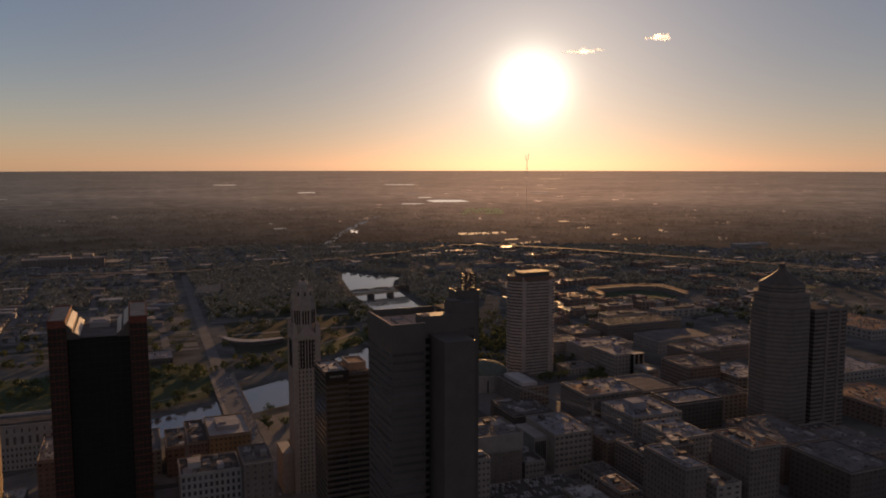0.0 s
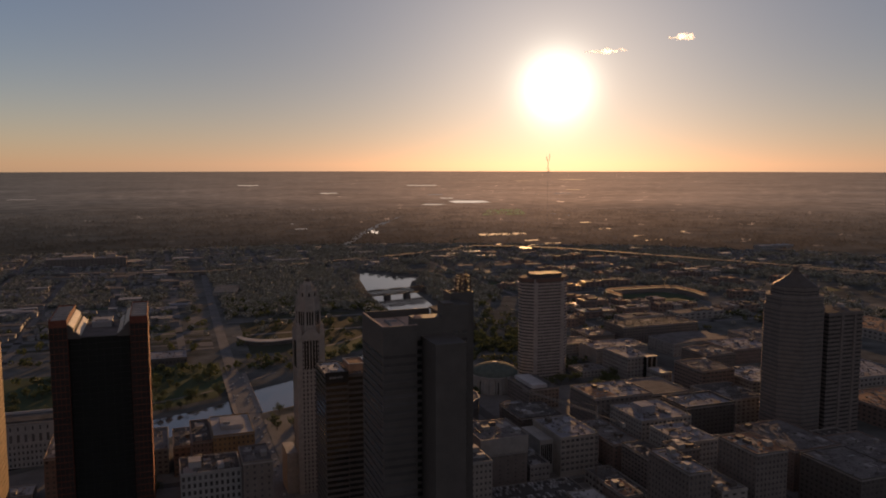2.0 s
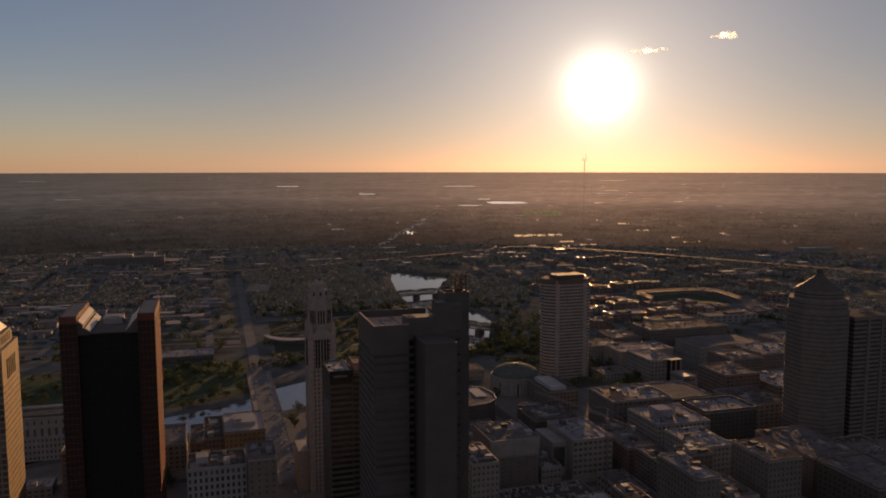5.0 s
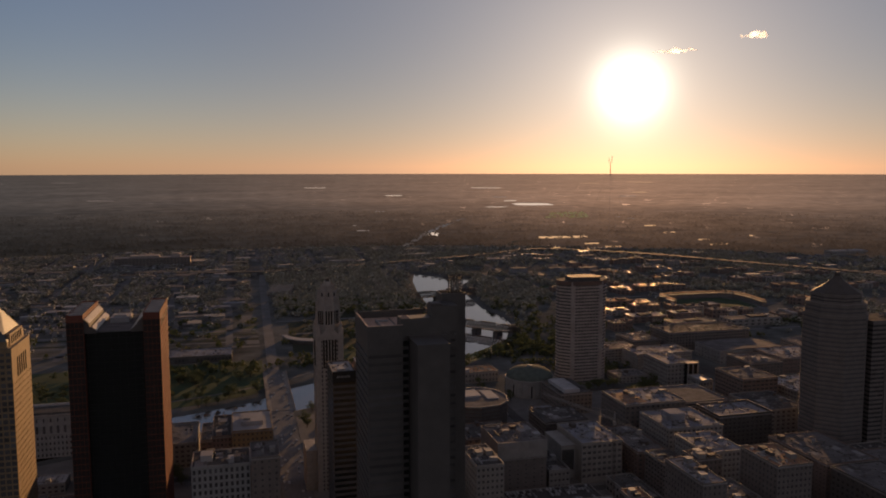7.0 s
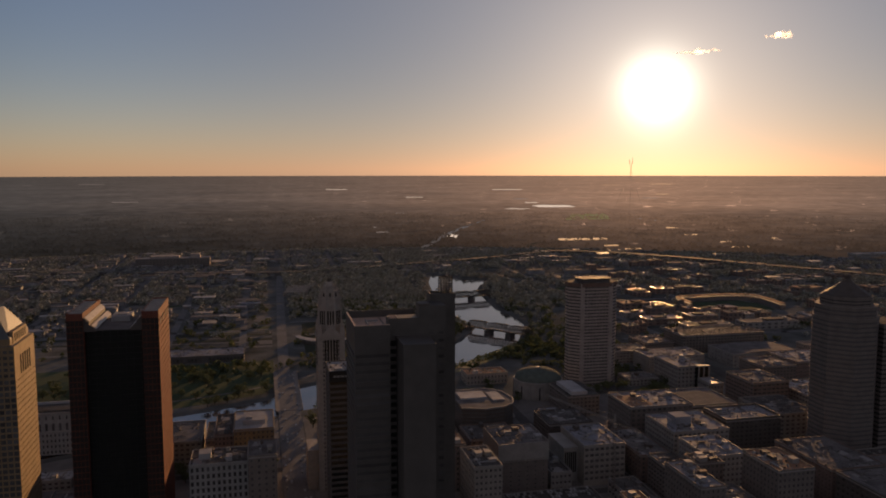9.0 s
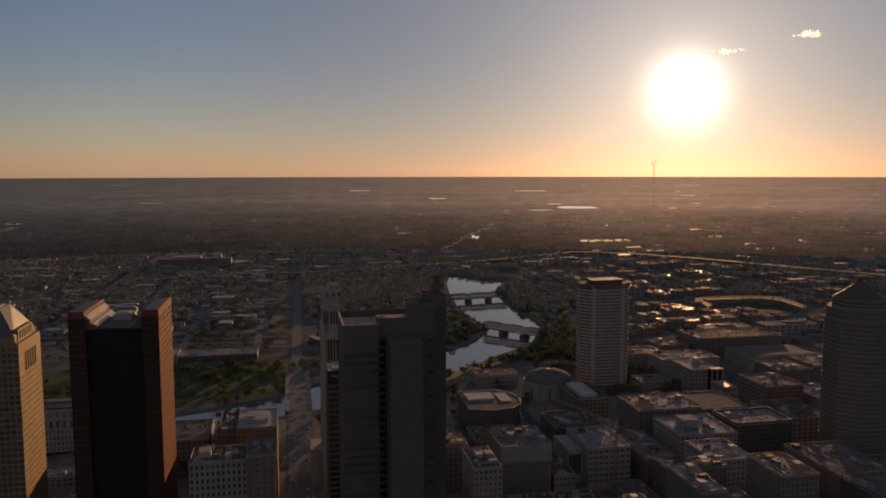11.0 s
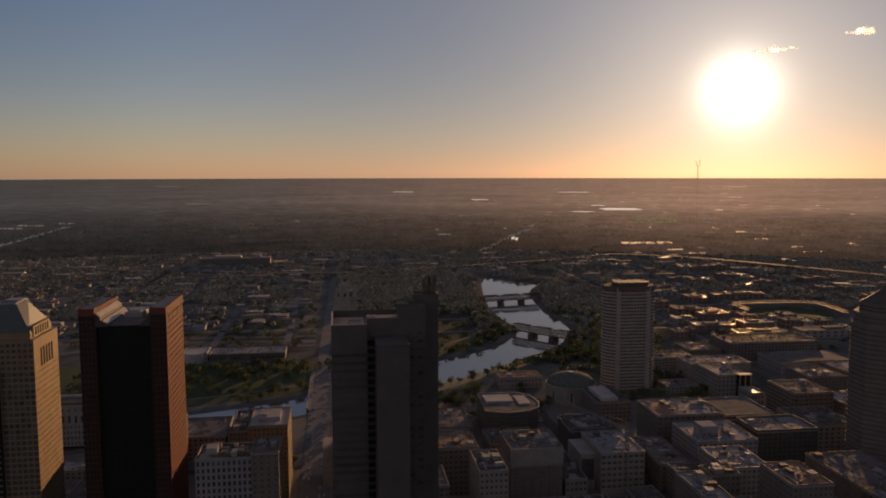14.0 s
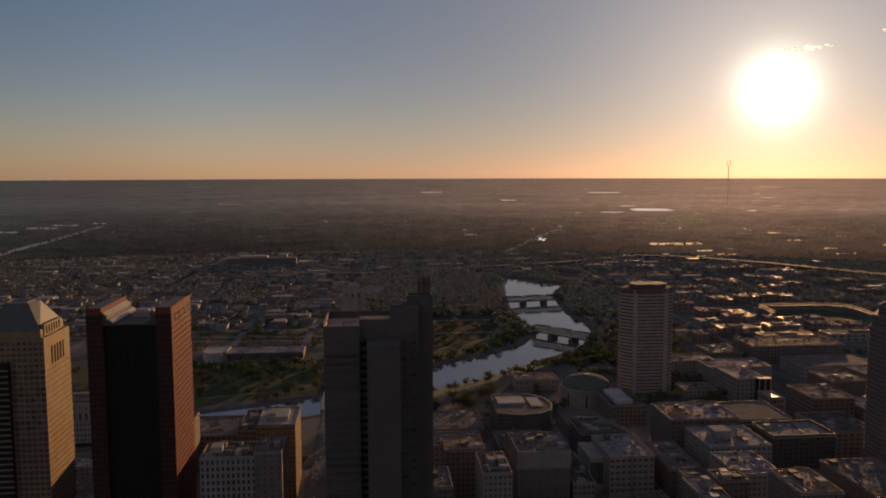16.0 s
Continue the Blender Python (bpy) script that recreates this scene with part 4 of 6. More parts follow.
def art_deco_tower():
    own = thing("art_deco_tower", 126, 627, 0, "cream terracotta art deco tower with stepped crown", "skyscraper")
    cx, cy, w = 126, 627, 10.6
    block(own, cx - w, cx + w, cy - w, cy + w, 0, 131, "cream", "glass", 7, 7, 36, wf=0.42, hf=0.62, roof="gravel", sides="SW", units=0, para=0, head=4, deep=0.6, limit=120)
    # corner buttresses rise past the shoulder
    for sx in (-1, 1):
        for sy in (-1, 1):
            part("corner_pier", boxes("corner_pier", [(cx + sx * 9.2 - 1.9, cx + sx * 9.2 + 1.9, cy + sy * 9.2 - 1.9, cy + sy * 9.2 + 1.9, 0, 136), (cx + sx * 9.2 - 1.4, cx + sx * 9.2 + 1.4, cy + sy * 9.2 - 1.4, cy + sy * 9.2 + 1.4, 136, 139.5),
                                                      (cx + sx * 9.2 - 0.6, cx + sx * 9.2 + 0.6, cy + sy * 9.2 - 0.6, cy + sy * 9.2 + 0.6, 139.5, 141.5)], M["cream"]), own)
    for sx, sy in ((0, -1), (-1, 0), (1, 0), (0, 1)):
        seg = []
        for k in range(9):
            u = -6.4 + k * 1.6
            h = 131 + 5.5 * (1 - (u / 7.2) ** 2)
            x, y = cx + (u if sy else sx * 10.7), cy + (u if sx else sy * 10.7)
            seg.append((x - 0.81, x + 0.81, y - 0.7, y + 0.7, 127, h) if sy else (x - 0.7, x + 0.7, y - 0.81, y + 0.81, 127, h))
        part("arched_parapet", boxes("arched_parapet", seg, M["cream"]), own)
        for k in range(5):
            u = -4.6 + k * 2.3
            x, y = cx + (u if sy else sx * 10.65), cy + (u if sx else sy * 10.65)
            part("tall_window", boxes("tall_window", [(x - 0.6, x + 0.6, y - 0.25, y + 0.25, 104, 127) if sy else (x - 0.25, x + 0.25, y - 0.6, y + 0.6, 104, 127)], M["atrium"]), own)

    def octagon(r, c=(cx, cy)):
        return [(c[0] + r * math.cos(math.pi / 8 + k * math.pi / 4), c[1] + r * math.sin(math.pi / 8 + k * math.pi / 4)) for k in range(8)]

    for k, (r, z0, z1) in enumerate(((9.5, 131, 154.5), (8.7, 154.5, 160.5), (7.5, 160.5, 166), (5.2, 166, 169.8))):
        part("drum", prism("drum", octagon(r), z0, z1, M["cream"]), own)
        part("drum_cornice", prism("drum_cornice", octagon(r + 0.35), z1 - 0.9, z1 + 0.25, M["cream"]), own)
        for j in range(8):
            a = math.pi / 8 + j * math.pi / 4
            x, y = cx + r * math.cos(a), cy + r * math.sin(a)
            part("crown_buttress", prism("crown_buttress", ring(x, y, 1.15 - 0.12 * k, 4, a), z0, z1 + 1.6, M["cream"], ring(x, y, 0.7, 4, a)), own)
    for k in range(8):
        a = k * math.pi / 4
        for t in (-2.1, 0, 2.1):
            for r, z0, z1 in ((9.5, 139, 150), (7.5, 161.5, 164.6)):
                if z0 > 160 and t:
                    continue
                rr = r * math.cos(math.pi / 8)
                x, y = cx + rr * math.cos(a) - t * math.sin(a), cy + rr * math.sin(a) + t * math.cos(a)
                part("tall_window", prism("tall_window", [(x + 0.14 * u * math.cos(a) - 0.6 * w * math.sin(a), y + 0.14 * u * math.sin(a) + 0.6 * w * math.cos(a)) for u, w in ((-1, -1), (1, -1), (1, 1), (-1, 1))], z0, z1, M["atrium"]), own)
    part("dome", prism("dome", octagon(4.3), 169.8, 173.2, M["cream"], octagon(3.0)), own)
    part("lantern", prism("lantern", octagon(1.8), 173.2, 175.6, M["darkstone"], octagon(1.5)), own)
    part("finial", bars("finial", [((cx, cy, 175.6), (cx, cy, 177))], 0.25, M["steel"]), own)
    # lower wings
    part("wing", boxes("wing", [(cx + 10.8, cx + 20, cy - 12, cy + 20, 0, 42)], M["cream"]), own)
    part("wing", boxes("wing", [(cx - 20, cx - 10.8, cy - 6, cy + 22, 0, 34)], M["cream"]), own)


art_deco_tower()


def banded_prism(own, outline, z0, z1, floors, wall, glass, deep=0.7, hf=0.45, head=2.0):
    """A many-sided mass: glazed core with a proud spandrel ring at every floor."""
    c = np.mean(np.array(outline), 0)
    inner = [tuple(c + (np.array(p) - c) * (1 - deep / max(1, np.hypot(*(np.array(p) - c))))) for p in outline]
    part("core", prism("core", inner, z0, z1, M[glass]), own)
    ch = (z1 - head - z0) / floors
    for k in range(floors):
        lo = z0 + k * ch
        part("spandrel", prism("spandrel", outline, lo, lo + ch * (1 - hf), M[wall]), own)
    part("spandrel", prism("spandrel", outline, z1 - head, z1 + 0.8, M[wall]), own)


def pyramid_tower():
    own = thing("office_tower", 590, 592, 0, "brown banded tower with a dark pyramid roof", "skyscraper")
    cx, cy = 590, 592
    banded_prism(own, ring(cx, cy, 29, 8, math.pi / 8), 0, 132, 32, "brown", "glass")
    banded_prism(own, ring(cx, cy, 27.5, 8, math.pi / 8), 132.8, 142, 2, "brown", "glass")
    banded_prism(own, ring(cx, cy, 23, 8, math.pi / 8), 142.8, 150.4, 2, "brown", "glass")
    part("eave", prism("eave", ring(cx, cy, 21.5, 8, math.pi / 8), 151.2, 152, M["darkstone"]), own)
    for r0, r1, z0, z1 in ((20.8, 12.4, 152.01, 157.2), (12.4, 5.2, 157.2, 162.6), (5.2, 3.2, 162.6, 165.6)):
        part("roof", prism("roof", ring(cx, cy, r0, 8, math.pi / 8), z0, z1, M["darkstone"], ring(cx, cy, r1, 8, math.pi / 8)), own, "dark concave pyramid roof")
    part("finial", prism("finial", ring(cx, cy, 2.7, 8), 165.6, 168.6, M["darkstone"]), own)
    part("cap", prism("cap", ring(cx, cy, 3.5, 8), 168.6, 169.8, M["darkstone"], ring(cx, cy, 2.6, 8)), own)
    # lower banded wing with corner columns
    x0, x1, y0, y1 = 613, 656, 571, 606
    FOOT.extend([(560, 620, 562, 622), (x0, x1, y0, y1)])
    banded_prism(own, [(x0, y0), (x1, y0), (x1, y1), (x0, y1)], 0, 125, 30, "brown", "glass", 0.8, 0.5, 2.4)
    for x in (630, 646):
        part("column", boxes("column", [(x - 1.5, x + 1.5, y0 - 0.5, y0 + 0.6, 0, 122.6)], M["brown"]), own)
    part("roof", boxes("roof", [(x0 + 1, x1 - 1, y0 + 1, y1 - 1, 125.81, 126)], M["tar"]), own)
    roof_units(own, x0 + 20, x1 - 2, y0 + 3, y1 - 3, 126, 3, 5)


pyramid_tower()


def banded_tower():
    own = thing("office_tower", 467, 880, 0, "pale concrete banded office tower with chamfered corners", "skyscraper")
    x0, x1, y0, y1, c = 435, 498, 862, 898, 13
    outline = [(x0, y0 + c), (x0 + c, y0), (x1 - c, y0), (x1, y0 + c), (x1, y1 - c), (x1 - c, y1), (x0 + c, y1), (x0, y1 - c)]
    banded_prism(own, outline, 0, 126, 31, "agedconcrete", "glass", 0.8, 0.48, 3.0)
    for x in (x0 + c, x1 - c):
        for k in (0,):
            part("corner_rib", boxes("corner_rib", [(x - 2.2, x + 2.2, y0 - 0.3, y0 + 1.2, 0, 126.8)], M["agedconcrete"]), own)
    for k in range(9):
        pane(own, 450.5 + k * 3.9, 450.9 + k * 3.9, y0 - 0.12, y0 + 0.5, 0, 124, "agedconcrete", "mullion")
    part("crown_band", prism("crown_band", [(x + (0.5 if x > 466 else -0.5), y + (0.5 if y > 880 else -0.5)) for x, y in outline], 122.9, 127.4, M["shaft"]), own, "dark red crown band")
    part("roof", prism("roof", outline, 127.41, 127.6, M["tar"]), own)
    part("plant_room", prism("plant_room", [(450, 868), (486, 868), (490, 876), (486, 892), (450, 892), (446, 876)], 127.61, 132, M["darkstone"]), own)
    roof_units(own, 445, 488, 866, 894, 127.6, 5, 3)


banded_tower()


def bronze_tower():
    own = thing("office_tower", 131, 522, 0, "bronze mirror glass tower with lit floor bands", "skyscraper")
    block(own, 115.5, 131, 505, 540, 0, 127.5, "darkstone", "bronze", 1, 1, 32, wf=1.0, hf=0.55, roof="metalroof", sides="SEW", units=1, para=0.8, deep=0.4, seed=6)
    block(own, 131.2, 146.5, 507, 540, 0, 126, "darkstone", "bronze", 1, 1, 32, wf=1.0, hf=0.55, roof="rustroof", sides="SEW", units=1, para=0.8, deep=0.4, seed=7)
    part("fascia", boxes("fascia", [(115.3, 131, 504.3, 504.95, 122, 129.6)], M["curtainframe"]), own, "black roof fascia")
    for k, wide in enumerate((1.1, 0.9, 1.2, 0.7, 1.0, 0.9, 1.1)):
        part("sign_bar", boxes("sign_bar", [(118.2 + k * 1.3, 118.2 + k * 1.3 + wide * 0.8, 504.15, 504.29, 125.2, 126.5)], M["coping"]), own, "pale sign bar")
    part("plant_room", boxes("plant_room", [(133, 145, 512, 530, 127, 132)], M["rustroof"]), own)
    part("roof_edge", frame_ring("roof_edge", 132.8, 145.2, 511.8, 530.2, 0.5, 132.01, 132.5, M["flashing"]), own)


bronze_tower()

# ---- mid-rise blocks ----
inn = building("hotel", "brick hotel tower with a white roof and sunlit end wall", "hotel", 48, 79, 603, 652, 61, "tan", nx=9, ny=14, nz=15, wf=0.4, hf=0.45, roof="membrane", sides="SE", units=0, seed=11)
part("plant_room", boxes("plant_room", [(55, 72, 616, 640, 61.1, 64.5)], M["membrane"]), inn)
part("hatch", boxes("hatch", [(57, 62, 620, 626, 64.5, 66)], M["vent"]), inn)
building("office_block", "narrow brick office block with punched windows", "office building", 33, 47.5, 606, 660, 57, "brick", nx=5, ny=14, nz=14, wf=0.45, hf=0.5, roof="tar", sides="SE", seed=12)
hotel = building("office_block", "white stone office block with regular punched windows", "office building", 22.5, 60.5, 514, 545, 68, "white", nx=11, ny=8, nz=14, wf=0.5, hf=0.64, roof="tar", sides="SE", units=6, seed=13)
part("plant_room", boxes("plant_room", [(28, 36, 524, 534, 68.1, 72.5)], M["vent"]), hotel)
part("stair_head", boxes("stair_head", [(46, 50, 518, 526, 68.1, 71)], M["vent"]), hotel)
building("office_block", "narrow dark brown office block with blank end wall", "office building", 61, 79.5, 503, 535, 75, "brown", nx=4, ny=6, nz=18, wf=0.3, hf=0.4, roof="gravel", sides="S", units=3, seed=14)
building("office_block", "large stone state office block with regular windows", "office building", -72, -15, 632, 690, 48, "brick", nx=14, ny=12, nz=12, wf=0.45, hf=0.5, roof="gravel", sides="SE", units=5, seed=19)
def civic_hall():
    """Three tiers of openings: small windows, a row of tall slots, and an attic row under the cornice."""
    x0, x1, y0, y1 = -176, -58, 757, 791
    own = thing("civic_hall", (x0 + x1) / 2, (y0 + y1) / 2, 0, "white stone civic hall with a row of tall slot windows", "civic building")
    for z0, z1, nx, nz, wf, hf, roof, para in ((0, 22, 34, 4, 0.42, 0.5, "tar", 0), (22, 31.5, 20, 1, 0.4, 0.8, "tar", 0), (31.5, 39.5, 20, 1, 0.22, 0.5, "tar", 0.9)):
        block(own, x0, x1, y0, y1, z0, z1, "white", "glass", nx, 9, nz, wf=wf, hf=hf, roof=roof, sides="SE", units=0, para=para, limit=40)
    part("rear_coping", boxes("rear_coping", [(x0, x1, y1 - 2.2, y1 - 0.6, 39.7, 42)], M["membrane"]), own)
    part("roof_ridge", prism("roof_ridge", [(x0 + 4, y0 + 6), (x1 - 4, y0 + 6), (x1 - 4, y1 - 6), (x0 + 4, y1 - 6)], 39.7, 40.8, M["tar"]), own)
    part("cornice", frame_ring("cornice", x0 - 0.5, x1 + 0.5, y0 - 0.5, y1 + 0.5, 0.49, 39.0, 39.8, M["concrete"]), own)
    part("string_course", frame_ring("string_course", x0 - 0.4, x1 + 0.4, y0 - 0.4, y1 + 0.4, 0.39, 21.7, 22.3, M["concrete"]), own)


civic_hall()
building("low_wing", "low pale-roofed public wing beside the street", "public building", -152, -86, 668, 690, 8, "concrete", nx=14, ny=5, nz=2, roof="membrane", sides="S", units=2, seed=51)
building("low_wing", "low concrete podium with a grey gravel roof", "public building", -150, -94, 622, 652, 6, "concrete", nx=12, ny=6, nz=1, roof="gravel", sides="S", units=3, seed=52)
building("theatre_block", "low concrete theatre block beside the tall tower", "theatre", -84, -54, 575, 612, 19, "concrete", nx=7, ny=8, nz=4, roof="gravel", sides="SE", seed=16)
building("office_block", "low stone block with pale cornice", "office building", -52, 16, 700, 760, 22, "beige", nx=14, ny=10, nz=5, roof="gravel", sides="SE", seed=17)
building("office_block", "square brick block with tar roof", "office building", 20, 70, 690, 740, 26, "brick", nx=10, ny=10, nz=6, roof="tar", sides="SE", seed=18)
building("office_block", "brown office slab with a sunlit rust roof", "office building", 199, 232, 590, 625, 40, "brown", nx=8, ny=8, nz=9, wf=0.5, roof="rustroof", sides="SW", units=9, seed=21)
building("office_block", "narrow stone block with six storeys of windows", "office building", 219, 240, 513, 556, 50, "beige", nx=6, ny=10, nz=11, wf=0.5, hf=0.45, roof="tar", sides="SW", units=9, seed=22)
building("office_block", "dark low block beside the granite tower", "office building", 180, 198, 520, 560, 38, "brown", nx=5, ny=10, nz=9, roof="gravel", sides="SW", cope="coping", seed=23)
b = building("theatre_block", "blank brown block with a pale upper fascia", "theatre", 255, 297, 572, 618, 43, "brown", nx=6, ny=6, nz=8, wf=0.2, hf=0.3, roof="gravel", sides="SW", units=9, seed=24, head=14)
part("fascia", boxes("fascia", [(254.6, 297.4, 571.4, 571.9, 30, 44), (297.42, 297.8, 572, 618, 30, 44)], M["concrete"]), b)
part("roof_frame", bars("roof_frame", [((258, 612, 44.5), (272, 612, 44.5)), ((258, 617, 44.5), (272, 617, 44.5)), ((258, 612, 44.5), (258, 617, 44.5)), ((272, 612, 44.5), (272, 617, 44.5))], 0.35, M["cranewhite"]), b)


def curved_block():
    own = thing("office_block", 292, 742, 0, "curved dark glass block with a pale rounded roof edge", "office building")
    pts = [(262, 720), (285, 712), (305, 716), (317, 726), (322, 745), (318, 768), (305, 782), (264, 782)]
    banded_prism(own, pts, 0, 28, 7, "darkstone", "glass", 0.5, 0.6, 2.0)
    part("roof", prism("roof", pts, 28.81, 29.1, M["gravel"]), own)
    part("cornice", bars("cornice", [((*pts[i], 29.3), (*pts[i + 1], 29.3)) for i in range(7)], 0.6, M["concrete"]), own)
    part("plant_room", boxes("plant_room", [(268, 296, 748, 772, 29.1, 30.6), (300, 312, 738, 768, 29.1, 30.0)], M["membrane"]), own)


curved_block()
beige = building("office_block", "beige precast office block with square windows", "office building", 331, 368, 577, 631, 34.5, "beige", nx=8, ny=1, nz=6, wf=0.02, hf=0.3, roof="bluegrey", sides="S", units=5, seed=25, base=4, front=(0.7, 0.5))
part("wing", boxes("wing", [(318, 330.8, 590, 628, 0, 30)], M["concrete"]), beige)
for k in range(6):
    part("louvre", boxes("louvre", [(319 + k * 1.8, 320.2 + k * 1.8, 589.8, 589.98, 8, 26)], M["atrium"]), beige)


def domed_hall():
    own = thing("domed_hall", 386, 845, 0, "round grey stone hall with a dark green dome", "hall")
    cx, cy = 386, 845
    FOOT.append((356, 416, 815, 875))
    part("wall", prism("wall", ring(cx, cy, 28.4, 24), 0, 19, M["concrete"]), own)
    for k in range(24):
        a = (k + 0.5) * math.pi / 12
        x, y = cx + 28.3 * math.cos(a), cy + 28.3 * math.sin(a)
        part("pier", prism("pier", ring(x, y, 0.9, 4, a), 0, 18.9, M["concrete"]), own)
        if k % 3 == 1:
            q, w = cx + 28.25 * math.cos(a + 0.13), cy + 28.25 * math.sin(a + 0.13)
            part("slot_window", prism("slot_window", ring(q, w, 0.8, 4, a + 0.13), 1, 15, M["atrium"]), own)
    part("cornice", prism("cornice", ring(cx, cy, 29.2, 24), 19.01, 20.4, M["concrete"]), own)
    for k in range(6):
        t0, t1 = k * math.pi / 13, (k + 1) * math.pi / 13
        part("dome", prism("dome", ring(cx, cy, 27.6 * math.cos(t0), 24), 20.41 + 12 * math.sin(t0), 20.41 + 12 * math.sin(t1), M["dome"], ring(cx, cy, 27.6 * math.cos(t1), 24)), own)
    part("skylight", prism("skylight", ring(cx, cy, 3.2, 12), 32.2, 33.2, M["vent"]), own)


domed_hall()
building("annex", "low concrete annex with a gravel roof beside the banded tower", "office building", 506, 546, 852, 884, 8, "concrete", nx=8, ny=6, nz=2, roof="gravel", sides="SW", units=3, seed=73)
building("lodge", "low riverside lodge with a rust-coloured roof", "pavilion", 314, 366, 900, 930, 13, "beige", nx=12, ny=6, nz=2, wf=0.4, roof="rustroof", sides="SW", units=2, seed=27)
o = building("office_block", "dark block with a pale rooftop monitor", "office building", 388, 424, 755, 812, 22, "brown", nx=8, ny=10, nz=5, roof="tar", sides="SW", units=0, seed=28)
part("roof_monitor", boxes("roof_monitor", [(394, 412, 760, 806, 22.1, 26)], M["membrane"]), o)
o = building("depot", "broad dark block with a sunlit rust and grey roof", "office building", 413, 478, 658, 710, 37, "brown", nx=12, ny=10, nz=8, wf=0.5, roof="bluegrey", sides="SW", units=9, seed=29)
part("roof_panel", boxes("roof_panel", [(416, 440, 664, 700, 37.12, 37.3)], M["rustroof"]), o)
building("car_park", "long concrete car park with a lamp-lined roof", "car park", 492, 548, 690, 750, 24, "concrete", nx=1, ny=1, nz=6, wf=1.0, hf=0.45, roof="gravel", sides="SW", units=0, seed=30)
for k in range(7):
    o = thing("roof_lamp", 497 + k * 7.5, 736, 24.2, "thin steel lamp on the car park roof", "lamp", "car park lamps")
    part("post", bars("post", [((497 + k * 7.5, 736, 24.1), (497 + k * 7.5, 736, 29))], 0.1, M["vent"]), o)
    part("head", boxes("head", [(496.3 + k * 7.5, 497.7 + k * 7.5, 735.6, 736.4, 29, 29.25)], M["vent"]), o)
o = building("office_block", "grey block with a blue-grey rooftop plant box", "office building", 420, 474, 590, 643, 35, "concrete", nx=12, ny=12, nz=8, wf=0.55, hf=0.5, roof="bluegrey", sides="SW", units=9, seed=31)
part("plant_room", boxes("plant_room", [(433, 448, 610, 626, 35.1, 42)], M["bluegrey"]), o)
building("office_block", "white block with a grid of small dark windows", "office building", 406, 440, 511, 557, 43, "white", nx=9, ny=12, nz=10, wf=0.55, hf=0.5, roof="bluegrey", sides="SW", units=9, seed=32)
building("warehouse", "old brown brick block with roof clutter", "office building", 380, 401, 484, 504, 50, "brown", nx=6, ny=6, nz=11, wf=0.45, roof="tar", sides="SW", units=9, seed=33)
building("office_block", "brown block with a blue-grey membrane roof", "office building", 349, 367, 428, 476, 57, "brown", nx=5, ny=12, nz=13, wf=0.4, roof="bluegrey", sides="SW", units=9, seed=34)
building("office_block", "brown slab with a broad sunlit tan roof", "office building", 409, 437, 432, 473, 61.5, "brown", nx=8, ny=10, nz=15, wf=0.45, roof="rustroof", sides="SW", units=9, seed=35)
o = building("office_block", "pale block with a dark glazed entrance tower", "office building", 551, 586, 816, 874, 30, "concrete", nx=7, ny=12, nz=6, wf=0.5, roof="bluegrey", sides="SW", units=2, seed=36)
part("entrance_tower", boxes("entrance_tower", [(574, 588, 808.5, 815.98, 0, 31)], M["atrium"]), o, "dark glazed entrance tower")
for k in range(3):
    part("pier", boxes("pier", [(573.6 + k * 6.6, 575 + k * 6.6, 808.1, 808.48, 0, 31.6)], M["concrete"]), o)
part("coping", boxes("coping", [(573.4, 588.6, 808, 816, 31.01, 31.9)], M["coping"]), o)
building("office_block", "brown brick block with lit window rows", "office building", 584, 628, 716, 768, 35, "brick", nx=8, ny=10, nz=8, wf=0.7, hf=0.45, roof="gravel", sides="SW", units=2, seed=37)
building("office_block", "low block with a sunken dark roof", "office building", 492, 550, 622, 662, 30, "granite", nx=12, ny=8, nz=7, roof="bluegrey", sides="SW", cope="coping", units=3, para=2.0, seed=38)
building("shed", "low shed with a bright metal roof", "shed", 568, 584, 772, 800, 20, "concrete", nx=4, ny=6, nz=3, roof="metalroof", sides="SW", units=0, seed=39)
building("office_block", "grey stone block with a deep parapet", "office building", 486, 530, 412, 470, 40, "granite", nx=10, ny=12, nz=9, roof="gravel", sides="SW", units=4, seed=40)
building("office_block", "low brick block with pale gravel roof", "office building", 548, 600, 460, 520, 28, "brick", nx=10, ny=12, nz=6, roof="gravel", sides="SW", units=3, seed=41)
building("convention_hall", "vast low hall with a pink-grey roof", "hall", 1040, 1130, 860, 990, 14, "concrete", nx=14, ny=14, nz=2, roof="rustroof", sides="SW", units=3, seed=42)
building("office_block", "low blue-grey roofed hall", "hall", 800, 880, 700, 770, 12, "concrete", nx=12, ny=12, nz=2, roof="bluegrey", sides="SW", units=4, seed=43)
building("office_block", "broad brick block with brown roof", "office building", 700, 770, 560, 640, 20, "brick", nx=12, ny=12, nz=4, roof="rustroof", sides="SW", cope="coping", units=4, seed=44)
building("parking_deck", "two-storey concrete parking deck with cars on its roof", "parking deck", 255, 330, 516, 562, 6.5, "concrete", nx=1, ny=1, nz=2, wf=1.0, hf=0.5, roof="asphalt", sides="SW", units=0, seed=45)
building("office_block", "small block with a white sloped roof", "office building", 300, 324, 480, 510, 18, "beige", nx=6, ny=6, nz=4, roof="membrane", sides="SW", units=1, seed=46)
building("office_block", "small brick block with cluttered tan roof", "office building", 329, 345, 476, 506, 24, "brick", nx=5, ny=8, nz=5, roof="rustroof", sides="SW", cope="coping", units=5, seed=47)
